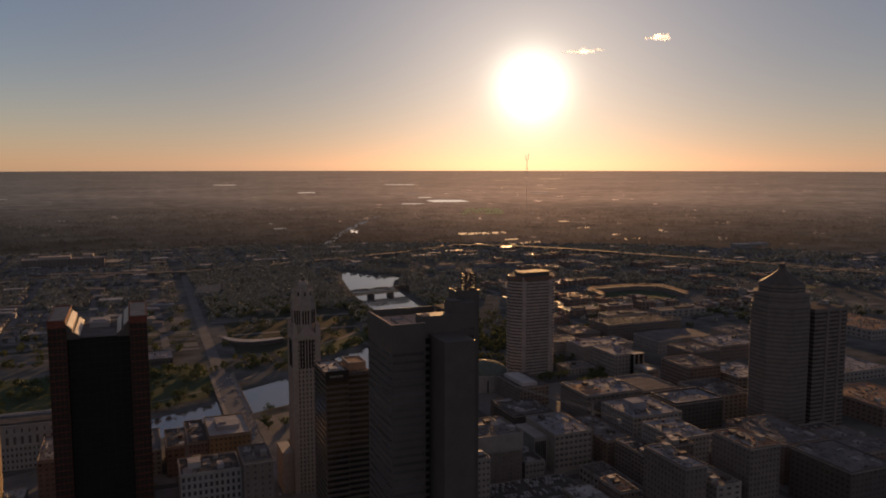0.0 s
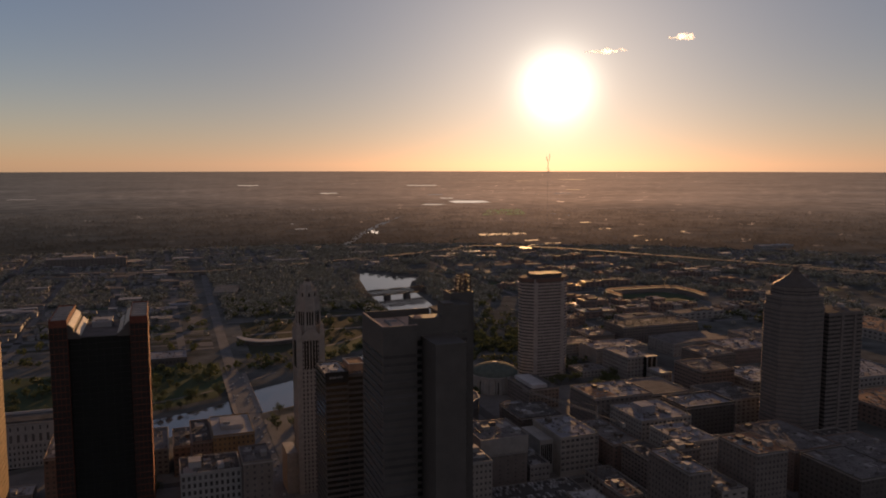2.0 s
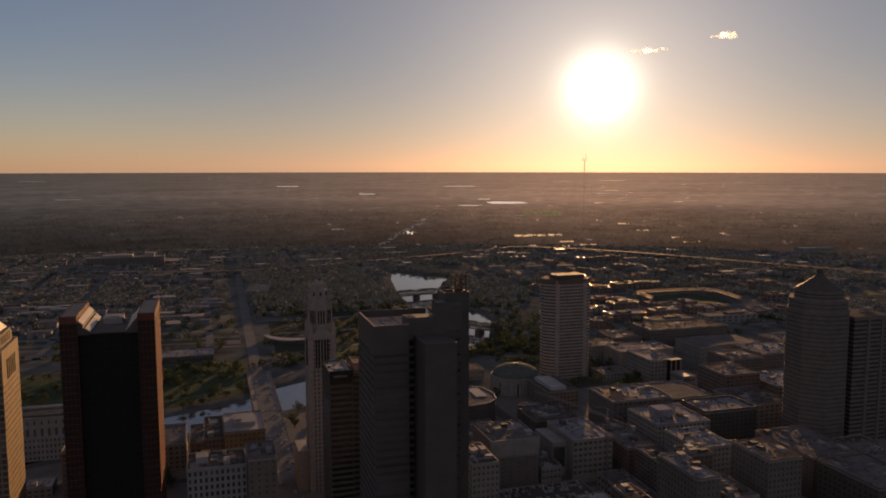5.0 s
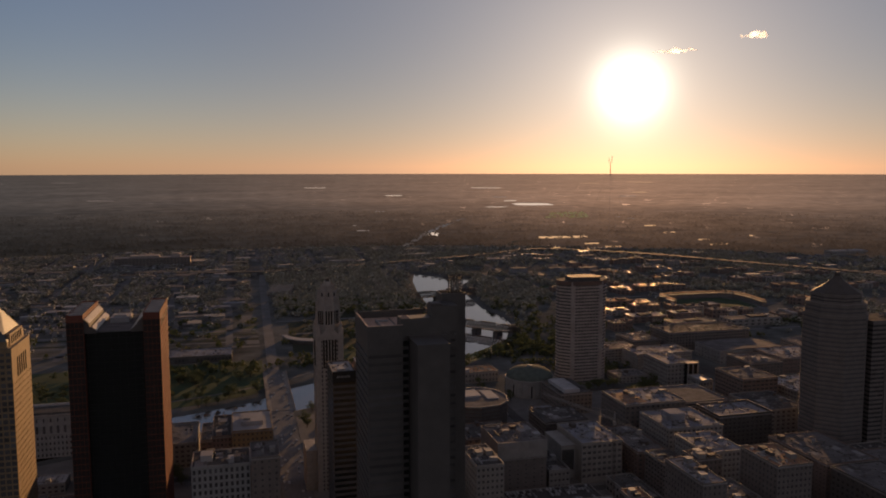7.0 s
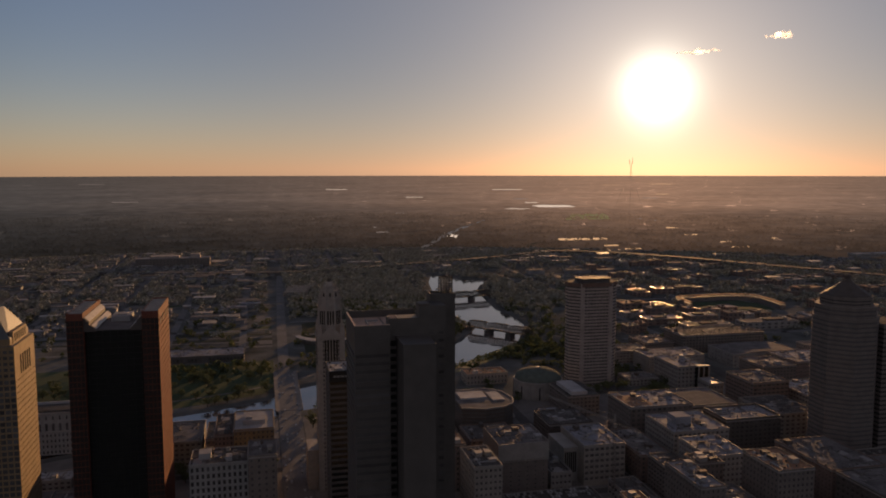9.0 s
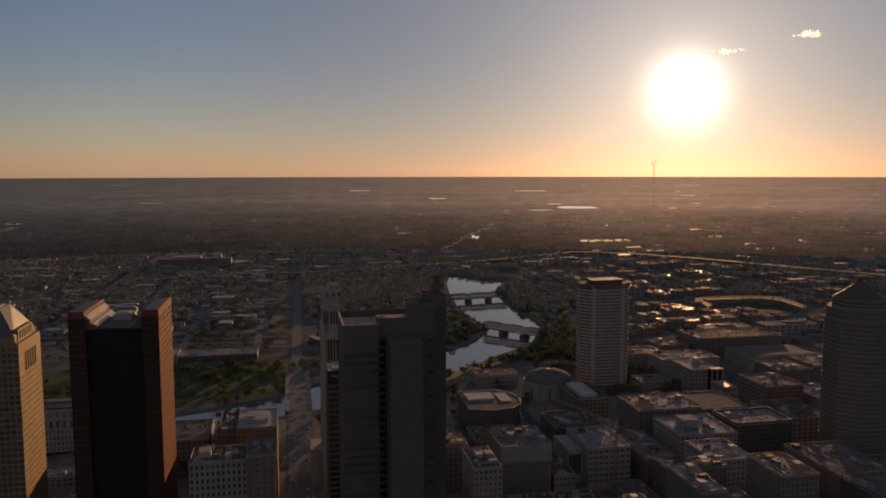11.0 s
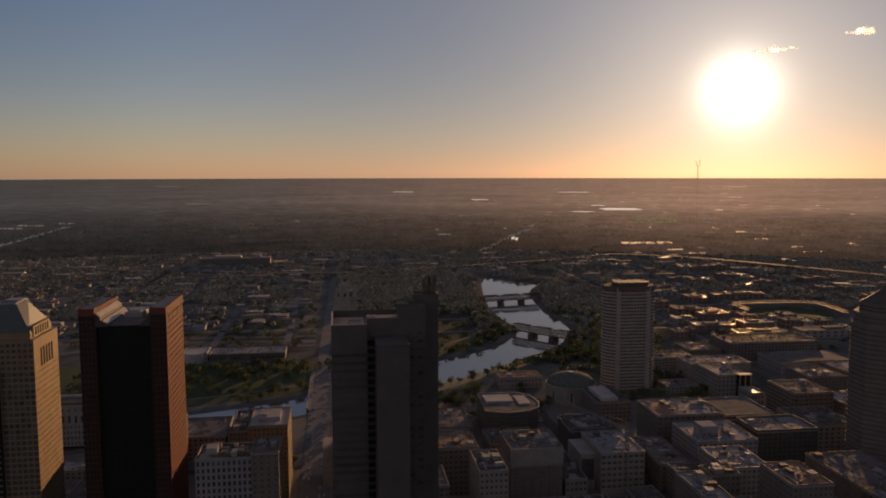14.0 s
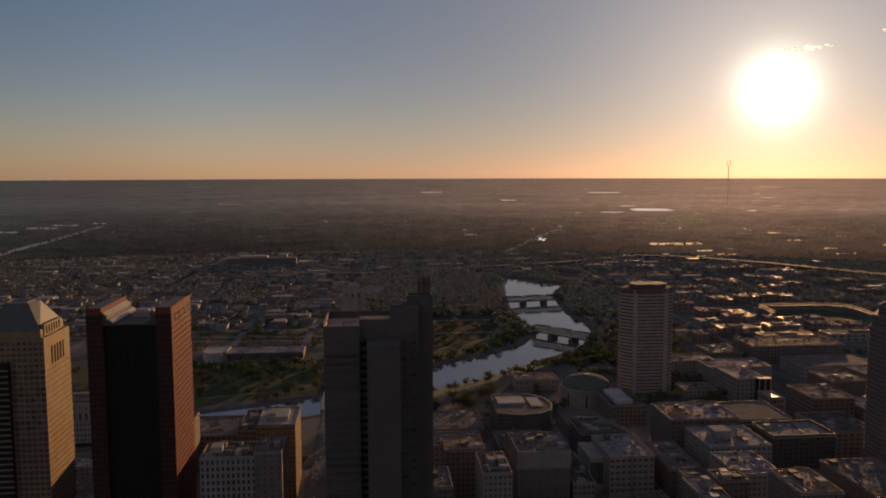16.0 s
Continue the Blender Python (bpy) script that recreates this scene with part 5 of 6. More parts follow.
building("science_hall", "long pale museum hall with dark window bays", "museum", -60, 44, 1092, 1140, 9, "granite", nx=22, ny=5, nz=1, wf=0.7, hf=0.5, roof="bluegrey", sides="SE", units=4, seed=48)
wing = building("museum_wing", "white rounded museum wing beside the long hall", "museum", -96, -63, 1095, 1130, 12, "membrane", nx=6, ny=5, nz=2, wf=0.3, hf=0.3, roof="membrane", sides="", units=0, seed=50)
part("rotunda", prism("rotunda", [(-80 + 13 * math.cos(k * math.pi / 10), 1090 + 13 * math.sin(k * math.pi / 10)) for k in range(20)], 0, 14, M["membrane"]), wing)
def swept_pavilion():
    own = thing("pavilion", 160, 1178, 0, "low curved pavilion with a pale sweeping canopy", "pavilion")
    line = [Vector(p) for p in bent((122, 1212), (140, 1152), (204, 1176), 16)]
    for name, half, z0, z1, mat in (("wall", 6, 0, 6, "granite"), ("canopy", 8, 6, 7.1, "membrane")):
        left, right = [], []
        for i, q in enumerate(line):
            d = (line[min(i + 1, 15)] - line[max(i - 1, 0)]).normalized()
            wide = half * (0.45 + 0.55 * math.sin(math.pi * i / 15))
            left.append((q.x - d.y * wide, q.y + d.x * wide))
            right.append((q.x + d.y * wide, q.y - d.x * wide))
        part(name, prism(name, left[::-1] + right, z0, z1, M[mat]), own)


swept_pavilion()
for i, (x0, x1, y0, y1, h, w, r) in enumerate((
        (560, 640, 905, 950, 20, "concrete", "bluegrey"), (655, 700, 800, 850, 28, "brown", "gravel"),
        (640, 690, 700, 760, 22, "beige", "membrane"), (602, 648, 1000, 1050, 16, "brown", "gravel"),
        (520, 590, 960, 1000, 16, "concrete", "gravel"), (730, 800, 840, 900, 20, "brick", "bluegrey"), (820, 900, 900, 960, 16, "concrete", "gravel"),
        (255, 300, 658, 700, 18, "brick", "tar"), (180, 240, 658, 695, 20, "beige", "gravel"), (345, 368, 704, 738, 18, "brown", "bluegrey"),
        (180, 250, 720, 780, 14, "brick", "gravel"), (345, 368, 486, 560, 12, "concrete", "tar"), (444, 478, 486, 560, 26, "brick", "tar"), (300, 330, 432, 474, 16, "brick", "gravel"), (255, 292, 430, 474, 20, "beige", "bluegrey"), (255, 298, 486, 510, 8, "concrete", "gravel"), (180, 240, 430, 474, 30, "brick", "tar"), (380, 402, 432, 474, 38, "beige", "gravel"), (380, 402, 512, 560, 30, "brown", "tar"), (380, 408, 572, 640, 24, "brick", "gravel"), (300, 318, 572, 640, 16, "concrete", "tar"), (496, 545, 486, 556, 34, "brick", "gravel"), (556, 604, 640, 700, 26, "concrete", "tar"), (662, 700, 640, 692, 30, "brick", "gravel"), (556, 604, 520, 548, 22, "beige", "tar"))):
    building("office_block", "mid-rise %s block with a flat %s roof" % (M[w].name.replace("_", " "), M[r].name.split("_")[0]), "office building", x0, x1, y0, y1, h, w,
             nx=max(3, int((x1 - x0) / (3.2 + (i * 7 % 5) * 0.6))), ny=max(3, int((y1 - y0) / (3.4 + (i * 5 % 4) * 0.7))), nz=max(2, int(h / (3.4 + (i % 3) * 0.4))), wf=0.38 + (i * 3 % 7) * 0.055, hf=0.4 + (i % 4) * 0.05, roof=r, sides="S", units=6, seed=60 + i, limit=8, cope="coping" if i % 4 == 0 else "", group="mid-rise blocks")

o = building("office_block", "broad dark block with a pale roof edge and lit corner windows", "office building", 657, 788, 990, 1046, 26, "brown", nx=26, ny=12, nz=6, wf=0.55, hf=0.5, roof="tar", sides="SW", units=8, seed=71, cope="coping")
o = building("exhibition_hall", "wide grey hall with a low vaulted roof", "hall", 683, 786, 905, 966, 17, "concrete", nx=16, ny=8, nz=3, wf=0.3, hf=0.3, roof="gravel", sides="SW", units=0, seed=72)
span = [(683 + 103 * i / 14, 17.2 + 2.4 * math.sin(math.pi * i / 14)) for i in range(15)]
part("vault", mesh_from("vault", [(x, y, z) for y in (906, 965) for x, z in span], [tuple(range(14, -1, -1)), tuple(range(15, 30))] + [(i, i + 1, 16 + i, 15 + i) for i in range(14)] + [(0, 15, 29, 14)], M["gravel"]), o)

building("office_block", "dark glazed block with a black cluttered roof", "office building", 327, 370, 648, 692, 30, "darkstone", nx=12, ny=12, nz=8, wf=0.7, hf=0.6, roof="tar", sides="SW", units=9, seed=74)
tent = thing("canopy_tent", 328, 764, 0, "small white peaked canopy tent beside the curved block", "tent")
part("canopy", prism("canopy", ring(328, 764, 3.8, 8), 3, 8, M["cranewhite"], ring(328, 764, 0.3, 8)), tent)
for k in range(4):
    a = math.pi / 4 + k * math.pi / 2
    part("pole", bars("pole", [((328 + 3.2 * math.cos(a), 764 + 3.2 * math.sin(a), 0), (328 + 3.2 * math.cos(a), 764 + 3.2 * math.sin(a), 3.2))], 0.1, M["steel"]), tent)

# warehouses of the low district: long, flat, with parapets that catch the light
rng = random.Random(77)
LONG = [(740, 1120, 80, 30), (788, 1192, 52, 30), (750, 1266, 50, 30), (700, 1262, 38, 26), (885, 1500, 112, 30), (826, 1470, 32, 58), (848, 1120, 96, 34), (706, 1192, 66, 36)]
ROW = [(860, 1200, 90, 40), (830, 1272, 100, 32), (960, 1150, 90, 44), (730, 1330, 90, 40), (700, 1420, 60, 40), (780, 1560, 90, 30), (1090, 1260, 110, 36), (1080, 1180, 100, 40),
       (1000, 1640, 110, 36), (820, 1640, 70, 30), (1150, 1420, 120, 40), (1160, 1560, 130, 44), (900, 1750, 110, 40), (1040, 1780, 90, 36), (1210, 1700, 110, 40),
       (900, 1900, 60, 40), (1020, 1950, 130, 46), (1180, 1880, 100, 40), (1330, 1600, 120, 40), (1340, 1420, 100, 44), (700, 1540, 60, 30), (640, 1140, 44, 30), (640, 1320, 40, 40)]
LOTS = list(LONG)
for x, y, w, d in ROW:
    cuts = [0.0] + sorted(rng.uniform(0.2, 0.8) for _ in range(1 if w < 85 else 2)) + [1.0]
    for a, b in zip(cuts, cuts[1:]):
        if (b - a) * w > 14:
            LOTS.append((x + a * w + 2, y + rng.uniform(-8, 8), (b - a) * w - rng.uniform(4, 9), d * rng.uniform(0.6, 1.0)))
for i, (x, y, w, d) in enumerate(LOTS):
    h = rng.uniform(6, 15)
    shed = building("warehouse", "long low %s warehouse with a flat glossy roof" % ("brick" if i % 3 else "concrete"), "warehouse", x, x + w, y, y + d, h, "brick" if i % 3 else "concrete",
             nx=max(3, int(w / 12)), ny=3, nz=2, wf=0.5, roof=("gravel", "bluegrey", "gravel", "bluegrey", "tar", "rustroof")[i % 6], sides="", units=2, para=0.7, seed=100 + i, cope=("flashing", "coping", "")[i % 3] if i >= len(LONG) else "flashing", group="low warehouses")
    if w > 30:
        u, q = x + w * rng.uniform(0.15, 0.5), y + d * rng.uniform(0.1, 0.4)
        part("raised_roof", boxes("raised_roof", [(u, u + w * 0.35, q, q + d * 0.4, h + 0.1, h + 2.6)], M["tar"]), shed)


works = building("factory", "long tall pale works with a stepped flat roof", "factory", -262, -70, 2218, 2262, 24, "brown", nx=22, ny=6, nz=4, wf=0.5, hf=0.4, roof="bluegrey", sides="", units=4, seed=301)
part("upper_floor", boxes("upper_floor", [(-225, -150, 2226, 2256, 24.1, 30)], M["agedconcrete"]), works)
part("lift_house", boxes("lift_house", [(-120, -96, 2230, 2250, 24.1, 34)], M["agedconcrete"]), works)
building("warehouse", "long white distribution shed beyond the motorway", "warehouse", 1795, 1925, 1990, 2025, 11, "white", nx=14, ny=5, nz=1, wf=0.4, hf=0.3, roof="membrane", sides="", units=2, seed=302)
building("school", "low pale school block with a flat roof", "school", 300, 372, 2148, 2172, 9, "beige", nx=12, ny=5, nz=2, roof="membrane", sides="", units=2, seed=303)
for k in range(4):
    building("apartment_block", "low pale flat-roofed apartment row among trees", "apartment building", 112 + k * 4, 160 + k * 4, 1650 + k * 26, 1661 + k * 26, 8, "beige", nx=8, ny=3, nz=2, roof="membrane", sides="", units=0, seed=310 + k, group="apartment rows")


def arc_stand():
    own = thing("ball_park", 960, 1370, 0, "horseshoe ball park stand with a pale flat canopy", "stadium")
    a = [(872, 1330), (874, 1376), (880, 1392), (896, 1398), (935, 1398), (978, 1398), (1012, 1393), (1030, 1380), (1034, 1358), (1031, 1320), (1024, 1278)]
    mid = Vector((955, 1330))
    b = [tuple(Vector(p) + (Vector(p) - mid).normalized() * 9) for p in a]
    n = len(a)
    for z0, z1, name, mat in ((11.5, 12.4, "canopy", "rustroof"), (0, 8.5, "stand", "brown")):
        v = [(*p, z) for z in (z0, z1) for p in a + b]
        f = [(0, 2 * n, 3 * n, n), (n - 1, 2 * n - 1, 4 * n - 1, 3 * n - 1)]
        for i in range(n - 1):
            f += [(i, i + 1, n + i + 1, n + i), (2 * n + i, 3 * n + i, 3 * n + i + 1, 2 * n + i + 1), (i, 2 * n + i, 2 * n + i + 1, i + 1), (n + i, n + i + 1, 3 * n + i + 1, 3 * n + i)]
        part(name, mesh_from(name, v, f, M[mat]), own)
    for p in a:
        q = Vector(p) - (Vector(p) - mid).normalized() * -2
        part("post", bars("post", [((q.x, q.y, 8.5), (q.x, q.y, 11.5))], 0.4, M["steel"]), own)
    part("outfield", prism("outfield", [(885, 1285), (1015, 1275), (1022, 1350), (1005, 1384), (900, 1388), (884, 1372)], 0.1, 0.3, M["lawn"]), own)
    FOOT.append((870, 1040, 1270, 1415))


arc_stand()

# far roofs: low sun painted on through emissive materials
flat_patch("far_roof", [(1155, 2740), (1335, 2730), (1338, 2768), (1158, 2778)], 4.0, M["farroof"], "very long far warehouse roof with sun glint painted as glow", "warehouse", "", 4.0)
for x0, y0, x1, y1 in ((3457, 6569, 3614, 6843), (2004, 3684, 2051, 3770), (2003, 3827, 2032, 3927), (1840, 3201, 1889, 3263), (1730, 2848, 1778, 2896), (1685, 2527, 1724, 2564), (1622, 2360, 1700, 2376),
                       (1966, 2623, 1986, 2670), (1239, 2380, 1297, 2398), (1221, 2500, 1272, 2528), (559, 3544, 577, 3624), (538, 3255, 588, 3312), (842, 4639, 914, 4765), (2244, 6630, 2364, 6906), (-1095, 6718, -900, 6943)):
    flat_patch("far_roof", [(x0, y0), (x1, y0), (x1, y0 + (y1 - y0) * 0.22), (x0, y0 + (y1 - y0) * 0.22)], 3.0, M["farroof" if x0 > 900 and x0 < 2000 else "farpale"], "far shed roof with its light painted as glow", "warehouse", "", 3.0)


def tower_crane():
    own = thing("tower_crane", 328, 514, 0, "pale lattice tower crane with a long level jib", "crane")
    px, py, pz = 328, 514, 74
    seg = []
    for k in range(24):
        z0, z1 = 3 * k, 3 * k + 3
        c = [(px + sx * 0.9, py + sy * 0.9) for sx, sy in ((-1, -1), (1, -1), (1, 1), (-1, 1))]
        for i in range(4):
            seg += [((*c[i], z0), (*c[i], z1)), ((*c[i], z0), (*c[(i + 1) % 4], z1))]
    part("mast", bars("mast", seg, 0.07, M["steel"]), own)
    part("cab", boxes("cab", [(px - 1.1, px + 1.1, py - 1.3, py + 1.3, 72, 74.6)], M["cranewhite"]), own)
    d = Vector((-0.31, 0.95, 0)).normalized()
    side = Vector((-d.y, d.x, 0)) * 0.8
    base = Vector((px, py, 75.2))
    seg = []
    for k in range(28):
        a, b = base + d * 3 * k, base + d * 3 * (k + 1)
        up = Vector((0, 0, 1.8))
        seg += [(a + side, b + side), (a - side, b - side), (a + up, b + up), (a + side, b + up), (a - side, b + up), (a + up, b - side)]
    part("jib", bars("jib", seg, 0.11, M["cranewhite"]), own)
    seg = [(base + side, base - d * 26 + side), (base - side, base - d * 26 - side), (base + Vector((0, 0, 7)), base - d * 24), (base + Vector((0, 0, 7)), base + d * 45 + Vector((0, 0, 1.8)))]
    part("counter_jib", bars("counter_jib", seg, 0.11, M["cranewhite"]), own)
    part("apex", bars("apex", [(base + side, base + Vector((0, 0, 7))), (base - side, base + Vector((0, 0, 7)))], 0.3, M["cranewhite"]), own)
    e = base - d * 25
    part("counterweight", boxes("counterweight", [(e.x - 1.4, e.x + 1.4, e.y - 1.6, e.y + 1.6, e.z - 3, e.z)], M["concrete"]), own)


tower_crane()


def radio_mast(x, y, h, w, label):
    own = thing("radio_mast", x, y, 0, label, "mast", "radio masts")
    seg = []
    n = int(h / 8)
    for k in range(n):
        z0, z1 = k * h / n, (k + 1) * h / n
        c = [(x + w * math.cos(a), y + w * math.sin(a)) for a in (0.3, 2.4, 4.5)]
        for i in range(3):
            seg += [((*c[i], z0), (*c[i], z1)), ((*c[i], z0), (*c[(i + 1) % 3], z1))]
    part("lattice", bars("lattice", seg, 0.05, M["mast"]), own)
    part("top_section", bars("top_section", [((x, y, h * 0.79), (x, y, h - 8))], 0.7, M["steel"]), own)
    part("arm", bars("arm", [((x - 5, y + 2.5, h - 9), (x + 5, y - 2.5, h - 9))], 0.45, M["steel"]), own)
    for k in (-1, 1):
        part("antenna", bars("antenna", [((x + 5 * k, y - 2.5 * k, h - 9), (x + 5 * k, y - 2.5 * k, h + 11 + 3 * k))], 0.55, M["steel"]), own)
    for a in (0.3, 2.4, 4.5):
        part("guy", bars("guy", [((x, y, h * 0.9), (x + 110 * math.cos(a), y + 110 * math.sin(a), 0))], 0.12, M["mast"]), own)


radio_mast(1443, 2767, 292, 1.1, "tall guyed lattice radio mast on the plain")

# ---- trees ----


def leaf_cloud(rng, n, centre, radius, size, squash=0.8, lobes=7):
    """Leaf clumps: small tilted triangles pairs gathered in lobes, with gaps between."""
    v, f = [], []
    hubs = [(Vector((rng.gauss(0, 0.5), rng.gauss(0, 0.5), rng.gauss(0.1, 0.35))) * radius, rng.uniform(0.4, 0.75) * radius) for _ in range(lobes)]
    for k in range(n):
        hub, r = hubs[rng.randrange(lobes)]
        p = Vector((rng.gauss(0, 1), rng.gauss(0, 1), rng.gauss(0, 1))).normalized() * r * rng.uniform(0.75, 1.05)
        p = hub + p
        p.z *= squash
        c = Vector(centre) + p
        a = Vector((rng.gauss(0, 1), rng.gauss(0, 1), rng.gauss(0, 0.6))).normalized() * size * rng.uniform(0.6, 1.2)
        b = a.cross(Vector((rng.gauss(0, 1), rng.gauss(0, 1), rng.gauss(0, 1)))).normalized() * size * rng.uniform(0.5, 1.0)
        o = len(v)
        v += [c - a, c - b * 0.8, c + a * 1.1, c + b]
        f += [(o, o + 1, o + 2, o + 3)]
    return v, f


def tree(seed, h):
    rng = random.Random(seed)
    own = thing("tree", 0, -500, 0, "broad dark green leafy tree on the river bank", "tree", "riverside trees")
    segs, v, f = [], [], []
    n = 7
    rings = [(0, 0.45), (h * 0.2, 0.34), (h * 0.45, 0.24), (h * 0.7, 0.1)]
    for z, r in rings:
        v += [(r * math.cos(2 * math.pi * k / n), r * math.sin(2 * math.pi * k / n), z) for k in range(n)]
    for a in range(3):
        f += [(a * n + k, a * n + (k + 1) % n, (a + 1) * n + (k + 1) % n, (a + 1) * n + k) for k in range(n)]
    t = new("trunk", mesh_from("trunk", v, f, M["bark"]))
    t.parent = own
    limbs = []
    for k in range(6):
        a = rng.uniform(0, 6.28)
        z = h * rng.uniform(0.28, 0.5)
        limbs.append(((0, 0, z), (math.cos(a) * h * 0.28, math.sin(a) * h * 0.28, z + h * 0.25)))
    b = new("limb", bars("limb", limbs, 0.12, M["bark"]))
    b.parent = own
    v, f = leaf_cloud(rng, 420, (0, 0, h * 0.6), h * 0.4, h * 0.055)
    c = new("crown", mesh_from("crown", v, f, M["leaf"]))
    c.parent = own
    return own


rng = random.Random(5)
kinds = [tree(s, h) for s, h in ((1, 9), (2, 12), (3, 10), (4, 14))]
spots = []
for (ax, ay, bx, by, n, spread) in ((-140, 762, 75, 826, 16, 7), (118, 842, 220, 905, 16, 8), (225, 900, 330, 990, 14, 7), (330, 985, 455, 1110, 16, 8), (180, 820, 290, 870, 22, 22), (200, 790, 260, 800, 10, 14),
                                    (5, 880, 115, 952, 14, 7), (170, 1010, 315, 1130, 24, 5), (330, 1150, 385, 1240, 12, 5), (60, 1000, 72, 1060, 8, 6), (120, 1030, 170, 1080, 14, 12),
                                    (520, 1290, 520, 1640, 44, 10), (500, 1140, 530, 1260, 20, 12), (385, 1270, 388, 1480, 26, 6), (420, 1490, 470, 1900, 36, 10), (560, 1700, 640, 1800, 18, 12), (470, 1925, 640, 1830, 22, 10),
                                    (540, 1060, 640, 1200, 22, 26), (130, 1395, 330, 1420, 18, 9), (430, 950, 520, 1060, 24, 22), (300, 800, 350, 850, 12, 16), (420, 905, 520, 950, 20, 10), (505, 895, 550, 930, 12, 8), (500, 800, 545, 840, 14, 8), (425, 828, 500, 846, 10, 5),
                                    (-170, 960, 60, 1020, 80, 30), (-400, 900, -170, 960, 60, 40), (-170, 1050, 55, 1058, 24, 6), (-160, 900, 40, 930, 14, 8), (240, 850, 330, 900, 14, 14), (-40, 660, 80, 680, 12, 8), (130, 700, 190, 820, 20, 14), (110, 860, 118, 780, 8, 3), (560, 1020, 760, 1100, 26, 26)):
    for k in range(n):
        t = (k + rng.random()) / n
        spots.append((ax + (bx - ax) * t + rng.gauss(0, spread), ay + (by - ay) * t + rng.gauss(0, spread)))
depth = river_depth(np.array([s[0] for s in spots]), np.array([s[1] for s in spots]))
first = 0
spots = sorted(spots, key=lambda s: math.hypot(s[0] - 70, s[1]))
EXTRA = spots[300:]
spots = spots[:300]
depth = river_depth(np.array([s[0] for s in spots]), np.array([s[1] for s in spots]))
for (x, y), d in zip(spots, depth):
    if d > -10 or 80 < x < 116 and y < 1300:
        continue
    z = -0.1
    m = Matrix.Translation((x, y, z)) @ Euler((0, 0, rng.uniform(0, 6.28))).to_matrix().to_4x4() @ Matrix.Scale(rng.uniform(0.8, 1.2), 4)
    if first < 4:
        kinds[first].matrix_world = m
        first += 1
    else:
        copy_thing(kinds[rng.randrange(4)], m)


def woods():
    """Far trees, as loose leaf clumps on the ground, thick in the parks and along the river."""
    rng = np.random.default_rng(9)
    n = 30000
    r = np.concatenate([np.sqrt(rng.uniform(900 ** 2, 2600 ** 2, n * 3)), rng.uniform(2600, 4800, n)])
    r = rng.permutation(r)
    a = np.radians(rng.uniform(-28, 62, len(r)))
    x, y = EYE_X + r * np.sin(a), EYE_Y + r * np.cos(a)
    keep = np.zeros(len(x), bool)
    cell = np.array([noise.noise((u / 260, w / 260, 1.5)) + 0.5 * noise.noise((u / 80, w / 80, 4.5)) for u, w in zip(x, y)])
    industrial = (x > 600) & (y < 2000) & (y > 850)
    keep = ((cell > np.where(industrial, 0.1, np.where(x < 84, 0.02, -0.02))) | (rng.random(len(x)) < np.where(industrial, 0.05, 0.27))) & (river_depth(x, y) < -14) & (y > 1010)
    keep |= (x > 120) & (x < 400) & (y > 1380) & (y < 2000) & (river_depth(x, y) < -14)
    keep &= ~((np.abs(x - 100) < 20) & (y < 2600)) & ~((x < 84) & (y < 1306 + 0.06 * (84 - x)) & ((y < 1144) | (rng.random(len(x)) < 0.55))) & ~((x > 112) & (x < 352) & (y < 1405) & (rng.random(len(x)) < 0.9))
    for (ax, ay), (bx, by) in STREETS:
        t = np.clip(((x - ax) * (bx - ax) + (y - ay) * (by - ay)) / ((bx - ax) ** 2 + (by - ay) ** 2), 0, 1)
        keep &= np.hypot(x - ax - t * (bx - ax), y - ay - t * (by - ay)) > 11
    for (bx, bxx, by, byy) in LOTS_FLAT:
        keep &= ~((x > bx) & (x < bxx) & (y > by) & (y < byy))
    for (bx, bxx, by, byy) in [(q[0] - 6, q[1] + 6, q[2] - 8, q[3] + 6) for q in FOOT]:
        keep &= ~((x > bx) & (x < bxx) & (y > by) & (y < byy))
    x, y = x[keep][:n], y[keep][:n]
    ex, ey = np.array([s[0] for s in EXTRA]), np.array([s[1] for s in EXTRA])
    wet = river_depth(ex, ey) < -10
    x, y = np.concatenate([x, ex[wet]]), np.concatenate([y, ey[wet]])
    k = 24
    h = rng.uniform(8, 13, len(x))
    c = rng.normal(0, 1, (len(x), k, 3))
    c /= np.linalg.norm(c, axis=2, keepdims=True)
    c *= (h * 0.48)[:, None, None] * rng.uniform(0.6, 1.05, (len(x), k, 1))
    c[:, :, 2] = c[:, :, 2] * 0.75 + (h * 0.45)[:, None]
    c[:, :, 0] += x[:, None]
    c[:, :, 1] += y[:, None]
    c[:, :, 2] = np.maximum(c[:, :, 2], 0.3)
    p = c.reshape(-1, 3)
    s = np.repeat(h * 0.2, k)[:, None]
    d1, d2 = rng.normal(0, 1, p.shape), rng.normal(0, 1, p.shape)
    d1 *= s / np.linalg.norm(d1, axis=1, keepdims=True)
    d2 *= s / np.linalg.norm(d2, axis=1, keepdims=True)
    v = np.stack([p - d1, p - d2 * 0.8, p + d1, p + d2], 1).reshape(-1, 3)
    away = np.repeat(np.hypot(p[:, 0] - EYE_X, p[:, 1] - EYE_Y), 4)
    young = np.repeat(rng.uniform(1180, 1620, len(x)), 4 * k) > away
    # trees beyond NEAR_R share the plain's emissive painted haze
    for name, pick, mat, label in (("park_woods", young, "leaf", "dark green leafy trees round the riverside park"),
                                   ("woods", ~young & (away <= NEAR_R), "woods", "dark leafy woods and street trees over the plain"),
                                   ("far_woods", away > NEAR_R, "distance", "far woods with evening haze painted as glow")):
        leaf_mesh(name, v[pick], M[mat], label)


